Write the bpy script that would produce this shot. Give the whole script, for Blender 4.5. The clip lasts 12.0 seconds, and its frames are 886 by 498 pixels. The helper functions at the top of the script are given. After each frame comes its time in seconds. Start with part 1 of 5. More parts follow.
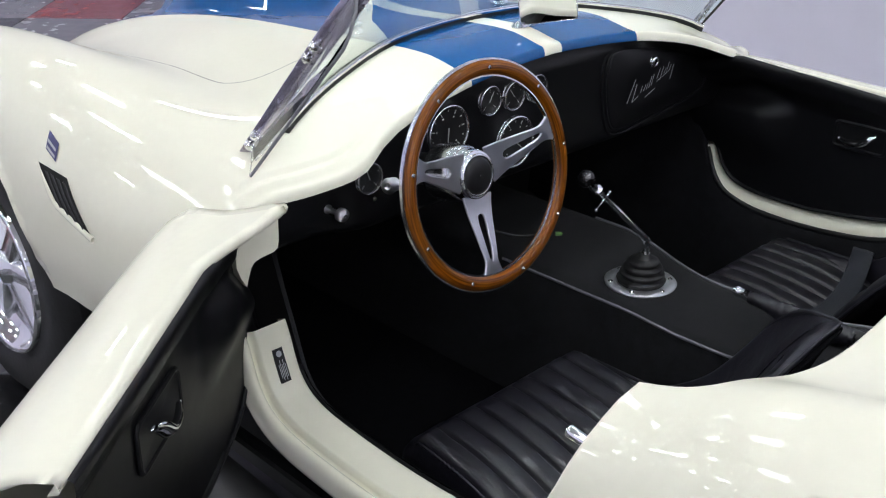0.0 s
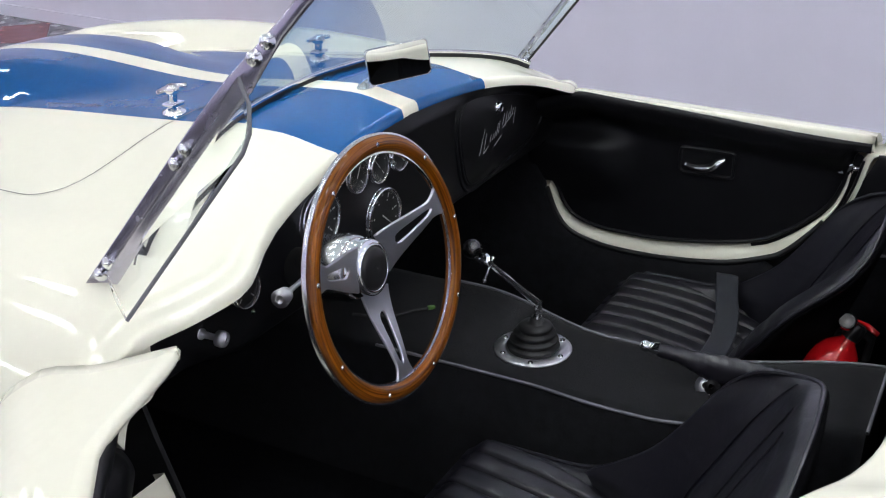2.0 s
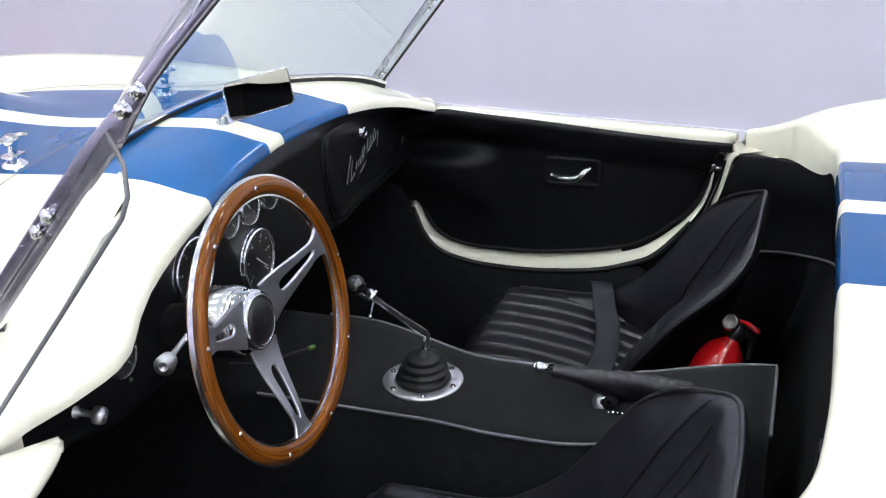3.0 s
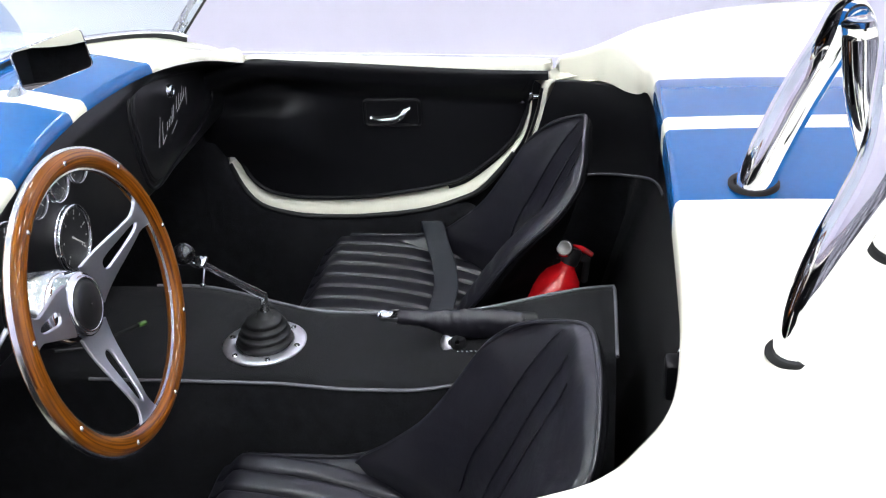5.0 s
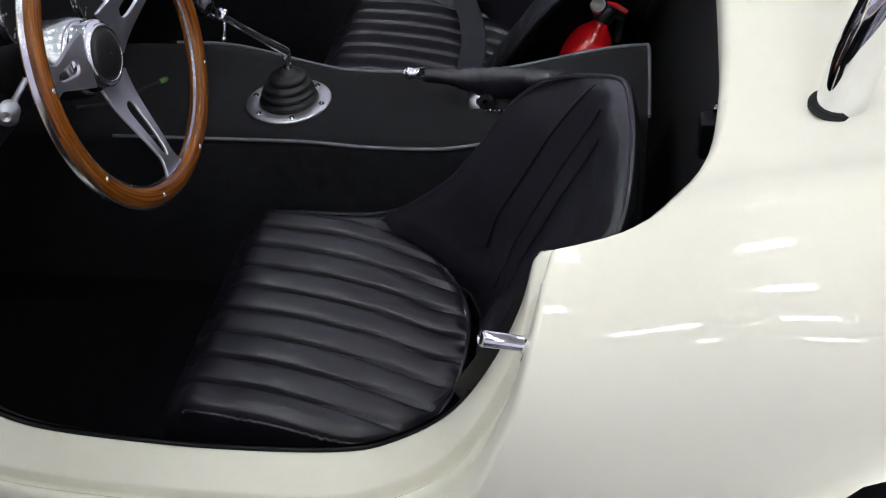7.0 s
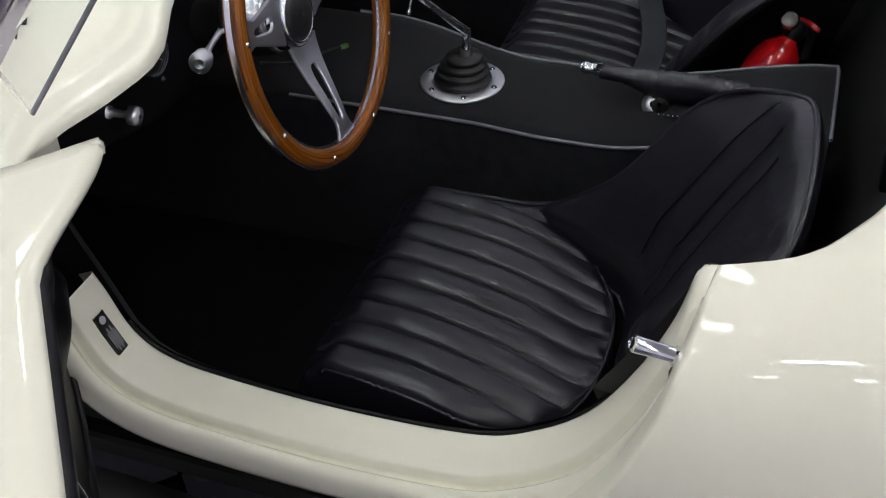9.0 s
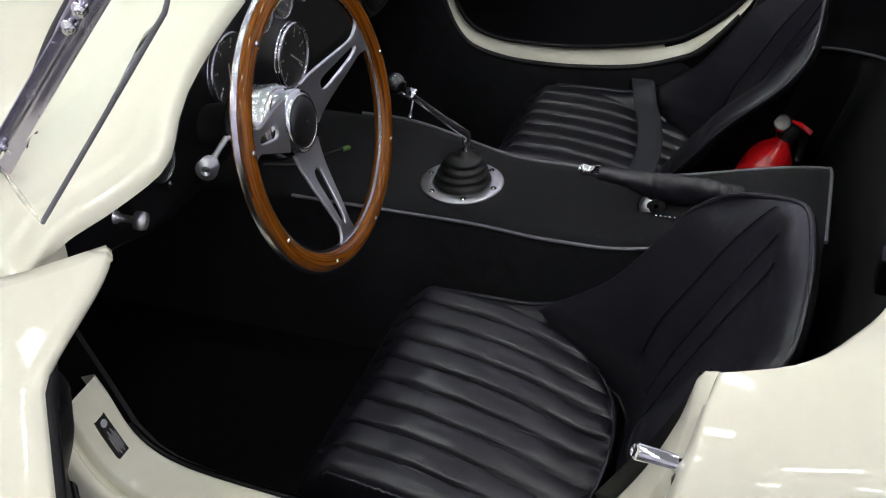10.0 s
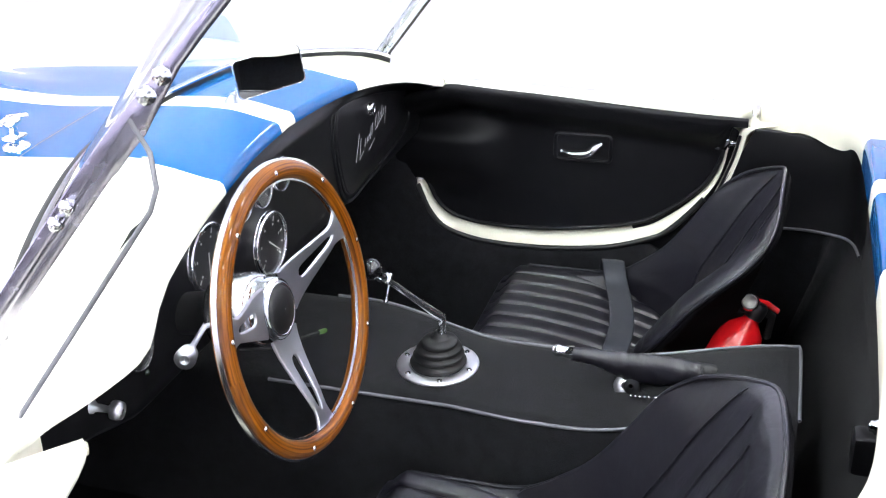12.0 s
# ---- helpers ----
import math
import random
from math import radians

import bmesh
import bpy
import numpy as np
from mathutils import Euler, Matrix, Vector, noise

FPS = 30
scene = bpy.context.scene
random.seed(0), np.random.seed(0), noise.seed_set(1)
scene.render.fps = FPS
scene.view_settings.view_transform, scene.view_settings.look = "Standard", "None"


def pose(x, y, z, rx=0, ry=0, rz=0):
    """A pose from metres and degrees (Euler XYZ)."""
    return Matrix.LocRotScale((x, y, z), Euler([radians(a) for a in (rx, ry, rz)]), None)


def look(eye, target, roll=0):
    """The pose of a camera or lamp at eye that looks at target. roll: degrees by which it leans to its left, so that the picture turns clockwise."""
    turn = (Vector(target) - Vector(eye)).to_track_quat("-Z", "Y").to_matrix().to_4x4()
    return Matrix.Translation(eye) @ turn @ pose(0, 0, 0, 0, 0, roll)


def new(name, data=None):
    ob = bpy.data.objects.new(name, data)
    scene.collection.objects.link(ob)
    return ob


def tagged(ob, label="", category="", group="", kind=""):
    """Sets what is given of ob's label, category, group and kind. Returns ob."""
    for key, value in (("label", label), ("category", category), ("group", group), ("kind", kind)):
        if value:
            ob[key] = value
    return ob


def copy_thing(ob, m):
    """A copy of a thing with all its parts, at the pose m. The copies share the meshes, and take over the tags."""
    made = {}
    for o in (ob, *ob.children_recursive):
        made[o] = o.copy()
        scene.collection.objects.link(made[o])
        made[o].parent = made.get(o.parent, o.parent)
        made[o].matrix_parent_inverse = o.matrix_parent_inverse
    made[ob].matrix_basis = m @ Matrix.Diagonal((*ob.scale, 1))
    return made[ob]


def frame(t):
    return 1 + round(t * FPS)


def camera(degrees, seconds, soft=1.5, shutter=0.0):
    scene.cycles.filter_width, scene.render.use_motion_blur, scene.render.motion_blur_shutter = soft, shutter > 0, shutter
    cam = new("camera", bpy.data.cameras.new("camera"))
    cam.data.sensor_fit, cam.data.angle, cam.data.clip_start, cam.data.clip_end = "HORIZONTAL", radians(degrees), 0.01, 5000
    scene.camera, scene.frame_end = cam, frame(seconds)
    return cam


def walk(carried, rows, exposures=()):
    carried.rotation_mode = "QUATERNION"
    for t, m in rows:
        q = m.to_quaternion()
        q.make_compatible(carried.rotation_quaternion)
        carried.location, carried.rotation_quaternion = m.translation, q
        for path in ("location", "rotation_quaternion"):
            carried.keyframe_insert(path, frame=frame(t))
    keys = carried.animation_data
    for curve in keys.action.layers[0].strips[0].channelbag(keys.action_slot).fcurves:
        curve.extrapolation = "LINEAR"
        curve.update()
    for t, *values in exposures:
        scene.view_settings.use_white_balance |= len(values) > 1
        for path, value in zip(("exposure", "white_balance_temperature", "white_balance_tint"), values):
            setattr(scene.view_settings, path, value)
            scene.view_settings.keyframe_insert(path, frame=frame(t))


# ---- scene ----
cam = camera(45.3, 12.0, soft=1.15)
PATH = [
    (0, (-1.563, -1.134, 1.508), (-0.287, 0.156, 0.666), 0.5),
    (0.5, (-1.56, -1.029, 1.51), (-0.182, 0.155, 0.673), -0.1),
    (1, (-1.558, -0.941, 1.508), (-0.104, 0.168, 0.698), -0.7),
    (1.5, (-1.544, -0.85, 1.51), (-0.022, 0.167, 0.703), -0.9),
    (2, (-1.519, -0.763, 1.511), (0.078, 0.135, 0.709), -1.2),
    (2.5, (-1.491, -0.707, 1.52), (0.17, 0.065, 0.716), -1.7),
    (3, (-1.469, -0.653, 1.523), (0.258, -0.039, 0.722), -2.2),
    (3.2, (-1.459, -0.638, 1.521), (0.29, -0.09, 0.722), -2.5),
    (4.8, (-1.436, -0.61, 1.52), (0.334, -0.331, 0.631), -3.7),
    (5, (-1.432, -0.613, 1.516), (0.325, -0.341, 0.6), -3.7),
    (5.5, (-1.431, -0.616, 1.505), (0.289, -0.369, 0.513), -4.1),
    (6, (-1.428, -0.616, 1.497), (0.24, -0.389, 0.418), -4.4),
    (6.5, (-1.421, -0.615, 1.49), (0.184, -0.364, 0.323), -4.9),
    (7, (-1.422, -0.603, 1.479), (0.097, -0.299, 0.214), -4.6),
    (7.5, (-1.42, -0.592, 1.473), (0.029, -0.194, 0.153), -4.3),
    (7.7, (-1.421, -0.585, 1.472), (0.004, -0.152, 0.134), -4.1),
    (9.3, (-1.428, -0.576, 1.484), (0.032, -0.007, 0.241), -2.8),
    (9.5, (-1.426, -0.568, 1.488), (0.061, -0.003, 0.276), -2.5),
    (10, (-1.429, -0.576, 1.502), (0.114, -0.002, 0.366), -2.5),
    (10.5, (-1.43, -0.571, 1.508), (0.162, -0.008, 0.436), -2.4),
    (11, (-1.432, -0.577, 1.518), (0.2, -0.014, 0.507), -2.4),
    (11.5, (-1.435, -0.579, 1.521), (0.244, -0.017, 0.592), -2.3),
    (12, (-1.438, -0.577, 1.527), (0.276, -0.008, 0.669), -2.1),
]
EXPOSURES = [(0, -0.36, 6500, 11), (1.5, -0.41, 6500, 12), (3, 0.07, 6500, 11), (5.5, 0.55, 6500, 12), (6.5, -0.14, 6520, 13), (7.5, -0.48, 6550, 14), (9.5, -0.61, 6800, 12), (10.5, -0.04, 6850, 11), (12, 1.05, 6550, 11)]
walk(cam, [(t, look(eye, target, roll)) for t, eye, target, roll in PATH], EXPOSURES)

# ---- light ----
ROOM_LOW, ROOM_HIGH = (-7.0, -8.0, 0.10), (4.3, 9.0, 4.3)
world = bpy.data.worlds.new("showroom_air")
world.use_nodes = True
world.node_tree.nodes["Background"].inputs[0].default_value = (0.9, 0.93, 1.0, 1)
world.node_tree.nodes["Background"].inputs[1].default_value = 0.05
scene.world = world


# ---- materials ----
def material(name, colour, rough=0.5, metal=0.0, coat=0.0, vary=0.0, scale=30.0, bump=0.0, bump_scale=200.0, spec=0.5, rough_vary=0.0, glow=0.0):
    """A procedural surface: colour broken up at two scales, uneven gloss and fine relief."""
    m = bpy.data.materials.new(name)
    m.use_nodes = True
    nt = m.node_tree
    b = nt.nodes["Principled BSDF"]
    b.inputs["Base Color"].default_value = (*colour, 1)
    b.inputs["Roughness"].default_value = rough
    b.inputs["Metallic"].default_value = metal
    b.inputs["Specular IOR Level"].default_value = spec
    b.inputs["Coat Weight"].default_value = coat
    b.inputs["Coat Roughness"].default_value = 0.03
    co = nt.nodes.new("ShaderNodeTexCoord")
    if vary:
        n1 = nt.nodes.new("ShaderNodeTexNoise")
        n1.inputs["Scale"].default_value = scale
        n1.inputs["Detail"].default_value = 6
        n2 = nt.nodes.new("ShaderNodeTexNoise")
        n2.inputs["Scale"].default_value = scale * 0.13
        n2.inputs["Detail"].default_value = 3
        add = nt.nodes.new("ShaderNodeMath")
        add.operation = "ADD"
        ramp = nt.nodes.new("ShaderNodeMapRange")
        ramp.inputs[1].default_value, ramp.inputs[2].default_value = 0.7, 1.3
        ramp.inputs[3].default_value, ramp.inputs[4].default_value = 1 - vary, 1 + vary
        mul = nt.nodes.new("ShaderNodeVectorMath")
        mul.operation = "SCALE"
        mul.inputs[0].default_value = colour
        for n in (n1, n2):
            nt.links.new(co.outputs["Object"], n.inputs["Vector"])
        nt.links.new(n1.outputs["Fac"], add.inputs[0])
        nt.links.new(n2.outputs["Fac"], add.inputs[1])
        nt.links.new(add.outputs[0], ramp.inputs[0])
        nt.links.new(ramp.outputs[0], mul.inputs["Scale"])
        nt.links.new(mul.outputs[0], b.inputs["Base Color"])
        if rough_vary:
            rr = nt.nodes.new("ShaderNodeMapRange")
            rr.inputs[1].default_value, rr.inputs[2].default_value = 0.7, 1.3
            rr.inputs[3].default_value, rr.inputs[4].default_value = max(rough - rough_vary, 0.01), rough + rough_vary
            nt.links.new(add.outputs[0], rr.inputs[0])
            nt.links.new(rr.outputs[0], b.inputs["Roughness"])
    if bump:
        nb = nt.nodes.new("ShaderNodeTexNoise")
        nb.inputs["Scale"].default_value = bump_scale
        nb.inputs["Detail"].default_value = 4
        bp = nt.nodes.new("ShaderNodeBump")
        bp.inputs["Strength"].default_value = bump
        bp.inputs["Distance"].default_value = 0.002
        nt.links.new(co.outputs["Object"], nb.inputs["Vector"])
        nt.links.new(nb.outputs["Fac"], bp.inputs["Height"])
        nt.links.new(bp.outputs["Normal"], b.inputs["Normal"])
    if glow:
        b.inputs["Emission Color"].default_value = (*colour, 1)
        b.inputs["Emission Strength"].default_value = glow
    return m


def glass_material(name, tint):
    m = bpy.data.materials.new(name)
    m.use_nodes = True
    b = m.node_tree.nodes["Principled BSDF"]
    b.inputs["Base Color"].default_value = (*tint, 1)
    b.inputs["Roughness"].default_value = 0.0
    b.inputs["IOR"].default_value = 1.45
    b.inputs["Transmission Weight"].default_value = 1.0
    return m


def wood_material(name):
    """Varnished mahogany: long streaks round the rim."""
    m = material(name, (0.2, 0.05, 0.008), 0.40, coat=0.65, spec=0.05)
    nt = m.node_tree
    b = nt.nodes["Principled BSDF"]
    co = nt.nodes.new("ShaderNodeTexCoord")
    grad = nt.nodes.new("ShaderNodeTexGradient")
    grad.gradient_type = "RADIAL"
    nt.links.new(co.outputs["Object"], grad.inputs["Vector"])
    sep = nt.nodes.new("ShaderNodeVectorMath")
    sep.operation = "LENGTH"
    nt.links.new(co.outputs["Object"], sep.inputs[0])
    comb = nt.nodes.new("ShaderNodeCombineXYZ")
    nt.links.new(grad.outputs["Fac"], comb.inputs[0])
    nt.links.new(sep.outputs["Value"], comb.inputs[1])
    sc = nt.nodes.new("ShaderNodeVectorMath")
    sc.operation = "MULTIPLY"
    sc.inputs[1].default_value = (9, 420, 1)
    nt.links.new(comb.outputs[0], sc.inputs[0])
    ns = nt.nodes.new("ShaderNodeTexNoise")
    ns.inputs["Scale"].default_value = 1.0
    ns.inputs["Detail"].default_value = 6
    nt.links.new(sc.outputs[0], ns.inputs["Vector"])
    cr = nt.nodes.new("ShaderNodeValToRGB")
    cr.color_ramp.elements[0].position, cr.color_ramp.elements[0].color = 0.3, (0.045, 0.0105, 0.0008, 1)
    cr.color_ramp.elements[1].position, cr.color_ramp.elements[1].color = 0.7, (0.275, 0.084, 0.005, 1)
    nt.links.new(ns.outputs["Fac"], cr.inputs[0])
    nt.links.new(cr.outputs[0], b.inputs["Base Color"])
    return m


PAINT = material("cream_paint", (0.82, 0.80, 0.665), 0.22, coat=0.8, vary=0.012, scale=60, spec=0.0)
BLUE = material("blue_stripe_paint", (0.005, 0.084, 0.26), 0.25, coat=1.0, vary=0.06, scale=900, spec=0.0)
LEATHER = material("black_leather", (0.0095, 0.0090, 0.0135), 0.33, coat=0.16, vary=0.04, scale=25, bump=0.10, bump_scale=1100)
def add_wrinkles(m, scale, strength):
    """A second, larger relief under the fine grain."""
    nt = m.node_tree
    b = nt.nodes["Principled BSDF"]
    fine = b.inputs["Normal"].links[0].from_node
    co = nt.nodes.new("ShaderNodeTexCoord")
    nz = nt.nodes.new("ShaderNodeTexNoise")
    nz.inputs["Scale"].default_value = scale
    nz.inputs["Detail"].default_value = 5
    nz.inputs["Distortion"].default_value = 0.8
    bp = nt.nodes.new("ShaderNodeBump")
    bp.inputs["Strength"].default_value = strength
    bp.inputs["Distance"].default_value = 0.004
    nt.links.new(co.outputs["Object"], nz.inputs["Vector"])
    nt.links.new(nz.outputs["Fac"], bp.inputs["Height"])
    nt.links.new(bp.outputs["Normal"], fine.inputs["Normal"])


LEATHER.node_tree.nodes["Principled BSDF"].inputs["Coat Roughness"].default_value = 0.18
add_wrinkles(LEATHER, 42, 0.24)
VINYL = material("black_vinyl", (0.0054, 0.0054, 0.0068), 0.40, vary=0.2, scale=40, bump=0.10, bump_scale=900, rough_vary=0.03, spec=0.27)
CARPET = material("black_carpet", (0.0050, 0.0051, 0.0070), 0.95, vary=0.75, scale=350, bump=1.0, bump_scale=900, spec=0.2)
# The carpet again but darker: the footwell's shade is put into its colour
SHADED_CARPET = material("carpet_darkened_for_shade", (0.0044, 0.0044, 0.0056), 0.97, vary=0.45, scale=350, bump=1.0, bump_scale=900, spec=0.08)
PIPING = material("grey_carpet_binding", (0.15, 0.15, 0.165), 0.6, vary=0.2, scale=300)
CARPET.node_tree.nodes["Principled BSDF"].inputs["Sheen Weight"].default_value = 0.05
CARPET.node_tree.nodes["Principled BSDF"].inputs["Sheen Roughness"].default_value = 0.5
WEBBING = material("black_webbing", (0.017, 0.019, 0.026), 0.36, vary=0.15, scale=200, bump=0.5, bump_scale=900)
KNOB = material("glossy_black_plastic", (0.006, 0.006, 0.007), 0.1, coat=1.0)
SATIN = material("satin_bright_metal", (0.86, 0.85, 0.90), 0.38, metal=1.0, vary=0.05, scale=90, rough_vary=0.08)
SPOKE = material("brushed_spoke_alloy", (0.56, 0.57, 0.62), 0.36, metal=1.0, vary=0.05, scale=260, rough_vary=0.06, bump=0.08, bump_scale=700)
# Chrome whose violet stands for the lavender wall's reflection, put into the colour
POST_METAL = material("chrome_with_wall_reflection_tint", (0.50, 0.475, 0.57), 0.24, metal=1.0, vary=0.06, scale=40, rough_vary=0.08)
RUBBER = material("black_rubber", (0.008, 0.008, 0.009), 0.5, vary=0.2, scale=80)
CHROME = material("polished_chrome", (0.86, 0.87, 0.89), 0.05, metal=1.0)
POLISH = material("polished_aluminium", (0.80, 0.81, 0.83), 0.22, metal=1.0, vary=0.04, scale=120)
WOOD = wood_material("varnished_wood")
GLASS = glass_material("clear_glass", (0.86, 0.96, 0.94))
LENS = glass_material("gauge_glass", (1, 1, 1))
LENS.node_tree.nodes["Principled BSDF"].inputs["IOR"].default_value = 1.15
ACRYLIC = glass_material("clear_acrylic", (0.97, 0.98, 0.98))
ACRYLIC.node_tree.nodes["Principled BSDF"].inputs["IOR"].default_value = 1.12
MIRROR = material("mirror_silver", (0.92, 0.93, 0.94), 0.0, metal=1.0)
DIAL = material("black_dial", (0.008, 0.008, 0.009), 0.4)
PRINT = material("white_print", (0.5, 0.5, 0.48), 0.5)
GREYPRINT = material("silver_print", (0.45, 0.45, 0.47), 0.4)
RED = material("red_enamel", (0.62, 0.008, 0.012), 0.22, coat=0.6, vary=0.04, scale=90)
GREEN = material("green_plastic", (0.07, 0.16, 0.03), 0.4)
GREEN_LENS = material("dark_green_lens", (0.006, 0.03, 0.008), 0.2, coat=0.5)
BADGE = material("blue_enamel", (0.045, 0.045, 0.14), 0.3)
GAP = material("shadow_gap", (0.006, 0.006, 0.006), 0.9)
SHUT = material("panel_gap_grey", (0.12, 0.12, 0.11), 0.8)
TYRE = material("tyre_rubber", (0.016, 0.016, 0.017), 0.7, vary=0.3, scale=50, bump=0.4, bump_scale=150)
EXHAUST = material("satin_black_metal", (0.025, 0.025, 0.026), 0.45, metal=0.3, vary=0.3, scale=25, rough_vary=0.1)
WALL = material("lavender_white_wall", (0.80, 0.78, 0.90), 0.7, vary=0.02, scale=6, bump=0.08, bump_scale=60)
CEILING = material("white_ceiling", (0.7, 0.7, 0.7), 0.8, vary=0.03, scale=5)
LAMP = material("lamp_diffuser", (0.93, 0.98, 1.0), 0.5, glow=38.0)
TRAY = material("lamp_tray_enamel", (0.75, 0.75, 0.75), 0.4)
TILES = {
    "black": material("black_floor_tile", (0.012, 0.012, 0.014), 0.22, vary=0.25, scale=12, rough_vary=0.06),
    "grey": material("grey_floor_tile", (0.16, 0.155, 0.175), 0.25, vary=0.12, scale=12, rough_vary=0.06),
    "red": material("red_floor_tile", (0.20, 0.012, 0.012), 0.25, vary=0.15, scale=12, rough_vary=0.06),
}
PIPE_BROWN = material("rusty_clip", (0.06, 0.035, 0.015), 0.7, vary=0.3, scale=80)


# ---- mesh helpers ----
def spline(points, n, closed=False):
    """A smooth curve of n samples through the points."""
    p = np.array(points, float)
    k = len(p)
    if closed:
        q = np.vstack([p[-1], p, p[0], p[1]])
        segs = k
    else:
        q = np.vstack([2 * p[0] - p[1], p, 2 * p[-1] - p[-2]])
        segs = k - 1
    u = np.linspace(0, segs, n, endpoint=not closed)
    i = np.minimum(u.astype(int), segs - 1)
    t = (u - i)[:, None]
    a, b, c, d = q[i], q[i + 1], q[i + 2], q[i + 3]
    return 0.5 * (2 * b + (c - a) * t + (2 * a - 5 * b + 4 * c - d) * t ** 2 + (3 * b - a - 3 * c + d) * t ** 3)


def smooth01(t):
    t = min(max(t, 0.0), 1.0)
    return t * t * (3 - 2 * t)


def part(name, bm, mat, parent, label="", smooth=True, crease=35.0):
    """Links a bmesh as one mesh object under a thing or a part."""
    me = bpy.data.meshes.new(name)
    if smooth:
        for f in bm.faces:
            f.smooth = True
        lim = radians(crease)
        for e in bm.edges:
            if len(e.link_faces) == 2 and e.calc_face_angle(0) > lim:
                e.smooth = False
    bm.to_mesh(me)
    bm.free()
    for m in mat if isinstance(mat, (list, tuple)) else [mat]:
        me.materials.append(m)
    ob = new(name, me)
    ob.parent = parent
    if label:
        tagged(ob, label)
    return ob


def thing(name, label, category, kind="", group=""):
    return tagged(new(name), label, category, group, kind)


def grid(bm, rows, closed=False, mat=0, matf=None):
    """Faces over rows of points. matf(i, j): material index of a face."""
    vs = [[bm.verts.new(p) for p in r] for r in rows]
    n = len(vs[0])
    for i in range(len(vs) - 1):
        for j in range(n if closed else n - 1):
            k = (j + 1) % n
            f = bm.faces.new((vs[i][j], vs[i + 1][j], vs[i + 1][k], vs[i][k]))
            f.material_index = matf(i, j) if matf else mat
    return vs


def tube(bm, pts, r, n=10, cap=True, mat=0, squash=1.0):
    """A round bar along a line; r a number or one for each point."""
    pts = [Vector(p) for p in pts]
    rs = r if isinstance(r, (list, tuple)) else [r] * len(pts)
    up = None
    rows = []
    for i, p in enumerate(pts):
        d = (pts[min(i + 1, len(pts) - 1)] - pts[max(i - 1, 0)]).normalized()
        if up is None:
            up = d.orthogonal().normalized()
        up = (up - d * up.dot(d)).normalized()
        side = d.cross(up)
        rows.append([p + up * (rs[i] * math.cos(2 * math.pi * k / n)) + side * (rs[i] * squash * math.sin(2 * math.pi * k / n)) for k in range(n)])
    vs = grid(bm, rows, closed=True, mat=mat)
    if cap:
        for row, flip in ((vs[0], False), (vs[-1], True)):
            f = bm.faces.new(row if flip else row[::-1])
            f.material_index = mat
    return vs


def loop_tube(bm, pts, r, n=8):
    """A round bar along a closed line."""
    pts = [Vector(p) for p in pts]
    k = len(pts)
    centre = sum(pts, Vector()) / k
    rows = []
    for i, p in enumerate(pts):
        d = (pts[(i + 1) % k] - pts[i - 1]).normalized()
        out = p - centre
        out = (out - d * out.dot(d)).normalized()
        side = d.cross(out)
        rows.append([p + out * (r * math.cos(2 * math.pi * j / n)) + side * (r * math.sin(2 * math.pi * j / n)) for j in range(n)])
    grid(bm, rows + [rows[0]], closed=True)
    bmesh.ops.remove_doubles(bm, verts=bm.verts, dist=1e-6)


def lathe(bm, profile, m=None, n=28, mat=0):
    """Turns (radius, height) pairs about z, then places them by m."""
    m = m or Matrix()
    rows = [[m @ Vector((r * math.cos(2 * math.pi * k / n), r * math.sin(2 * math.pi * k / n), h)) for k in range(n)] for r, h in profile]
    vs = grid(bm, rows, closed=True, mat=mat)
    for row, flip in ((vs[0], True), (vs[-1], False)):
        f = bm.faces.new(row if not flip else row[::-1])
        f.material_index = mat
    return vs


def aim(at, axis, up=(0, 0, 1)):
    """A frame at a point whose z runs along axis."""
    z = Vector(axis).normalized()
    x = Vector(up).cross(z)
    x = x.normalized() if x.length > 1e-4 else z.orthogonal().normalized()
    return Matrix.Translation(at) @ Matrix((x, z.cross(x), z)).transposed().to_4x4()


def block(bm, low, high, m=None, bevel=0.0, mat=0):
    m = m or Matrix()
    c = [(a + b) / 2 for a, b in zip(low, high)]
    s = [b - a for a, b in zip(low, high)]
    r = bmesh.ops.create_cube(bm, size=1, matrix=m @ Matrix.Translation(c) @ Matrix.Diagonal((*s, 1)))
    fs = set(f for v in r["verts"] for f in v.link_faces)
    for f in fs:
        f.material_index = mat
    if bevel:
        es = list(set(e for v in r["verts"] for e in v.link_edges))
        bmesh.ops.bevel(bm, geom=es, offset=bevel, segments=2, affect="EDGES", profile=0.5)


def plate(bm, outline, depth, m=None, mat=0):
    """A flat plate from an outline in the x-y plane, its top at z=0, placed by m."""
    m = m or Matrix()
    top = [bm.verts.new(m @ Vector((x, y, 0))) for x, y in outline]
    low = [bm.verts.new(m @ Vector((x, y, -depth))) for x, y in outline]
    fs = [bm.faces.new(top), bm.faces.new(low[::-1])]
    for i in range(len(top)):
        k = (i + 1) % len(top)
        fs.append(bm.faces.new((top[k], top[i], low[i], low[k])))
    for f in fs:
        f.material_index = mat
    bmesh.ops.recalc_face_normals(bm, faces=fs)


def rounded(x0, y0, x1, y1, r, n=5):
    pts = []
    for cx, cy, a0 in ((x1 - r, y1 - r, 0), (x0 + r, y1 - r, 90), (x0 + r, y0 + r, 180), (x1 - r, y0 + r, 270)):
        pts += [(cx + r * math.cos(radians(a0 + 90 * i / n)), cy + r * math.sin(radians(a0 + 90 * i / n))) for i in range(n + 1)]
    return pts


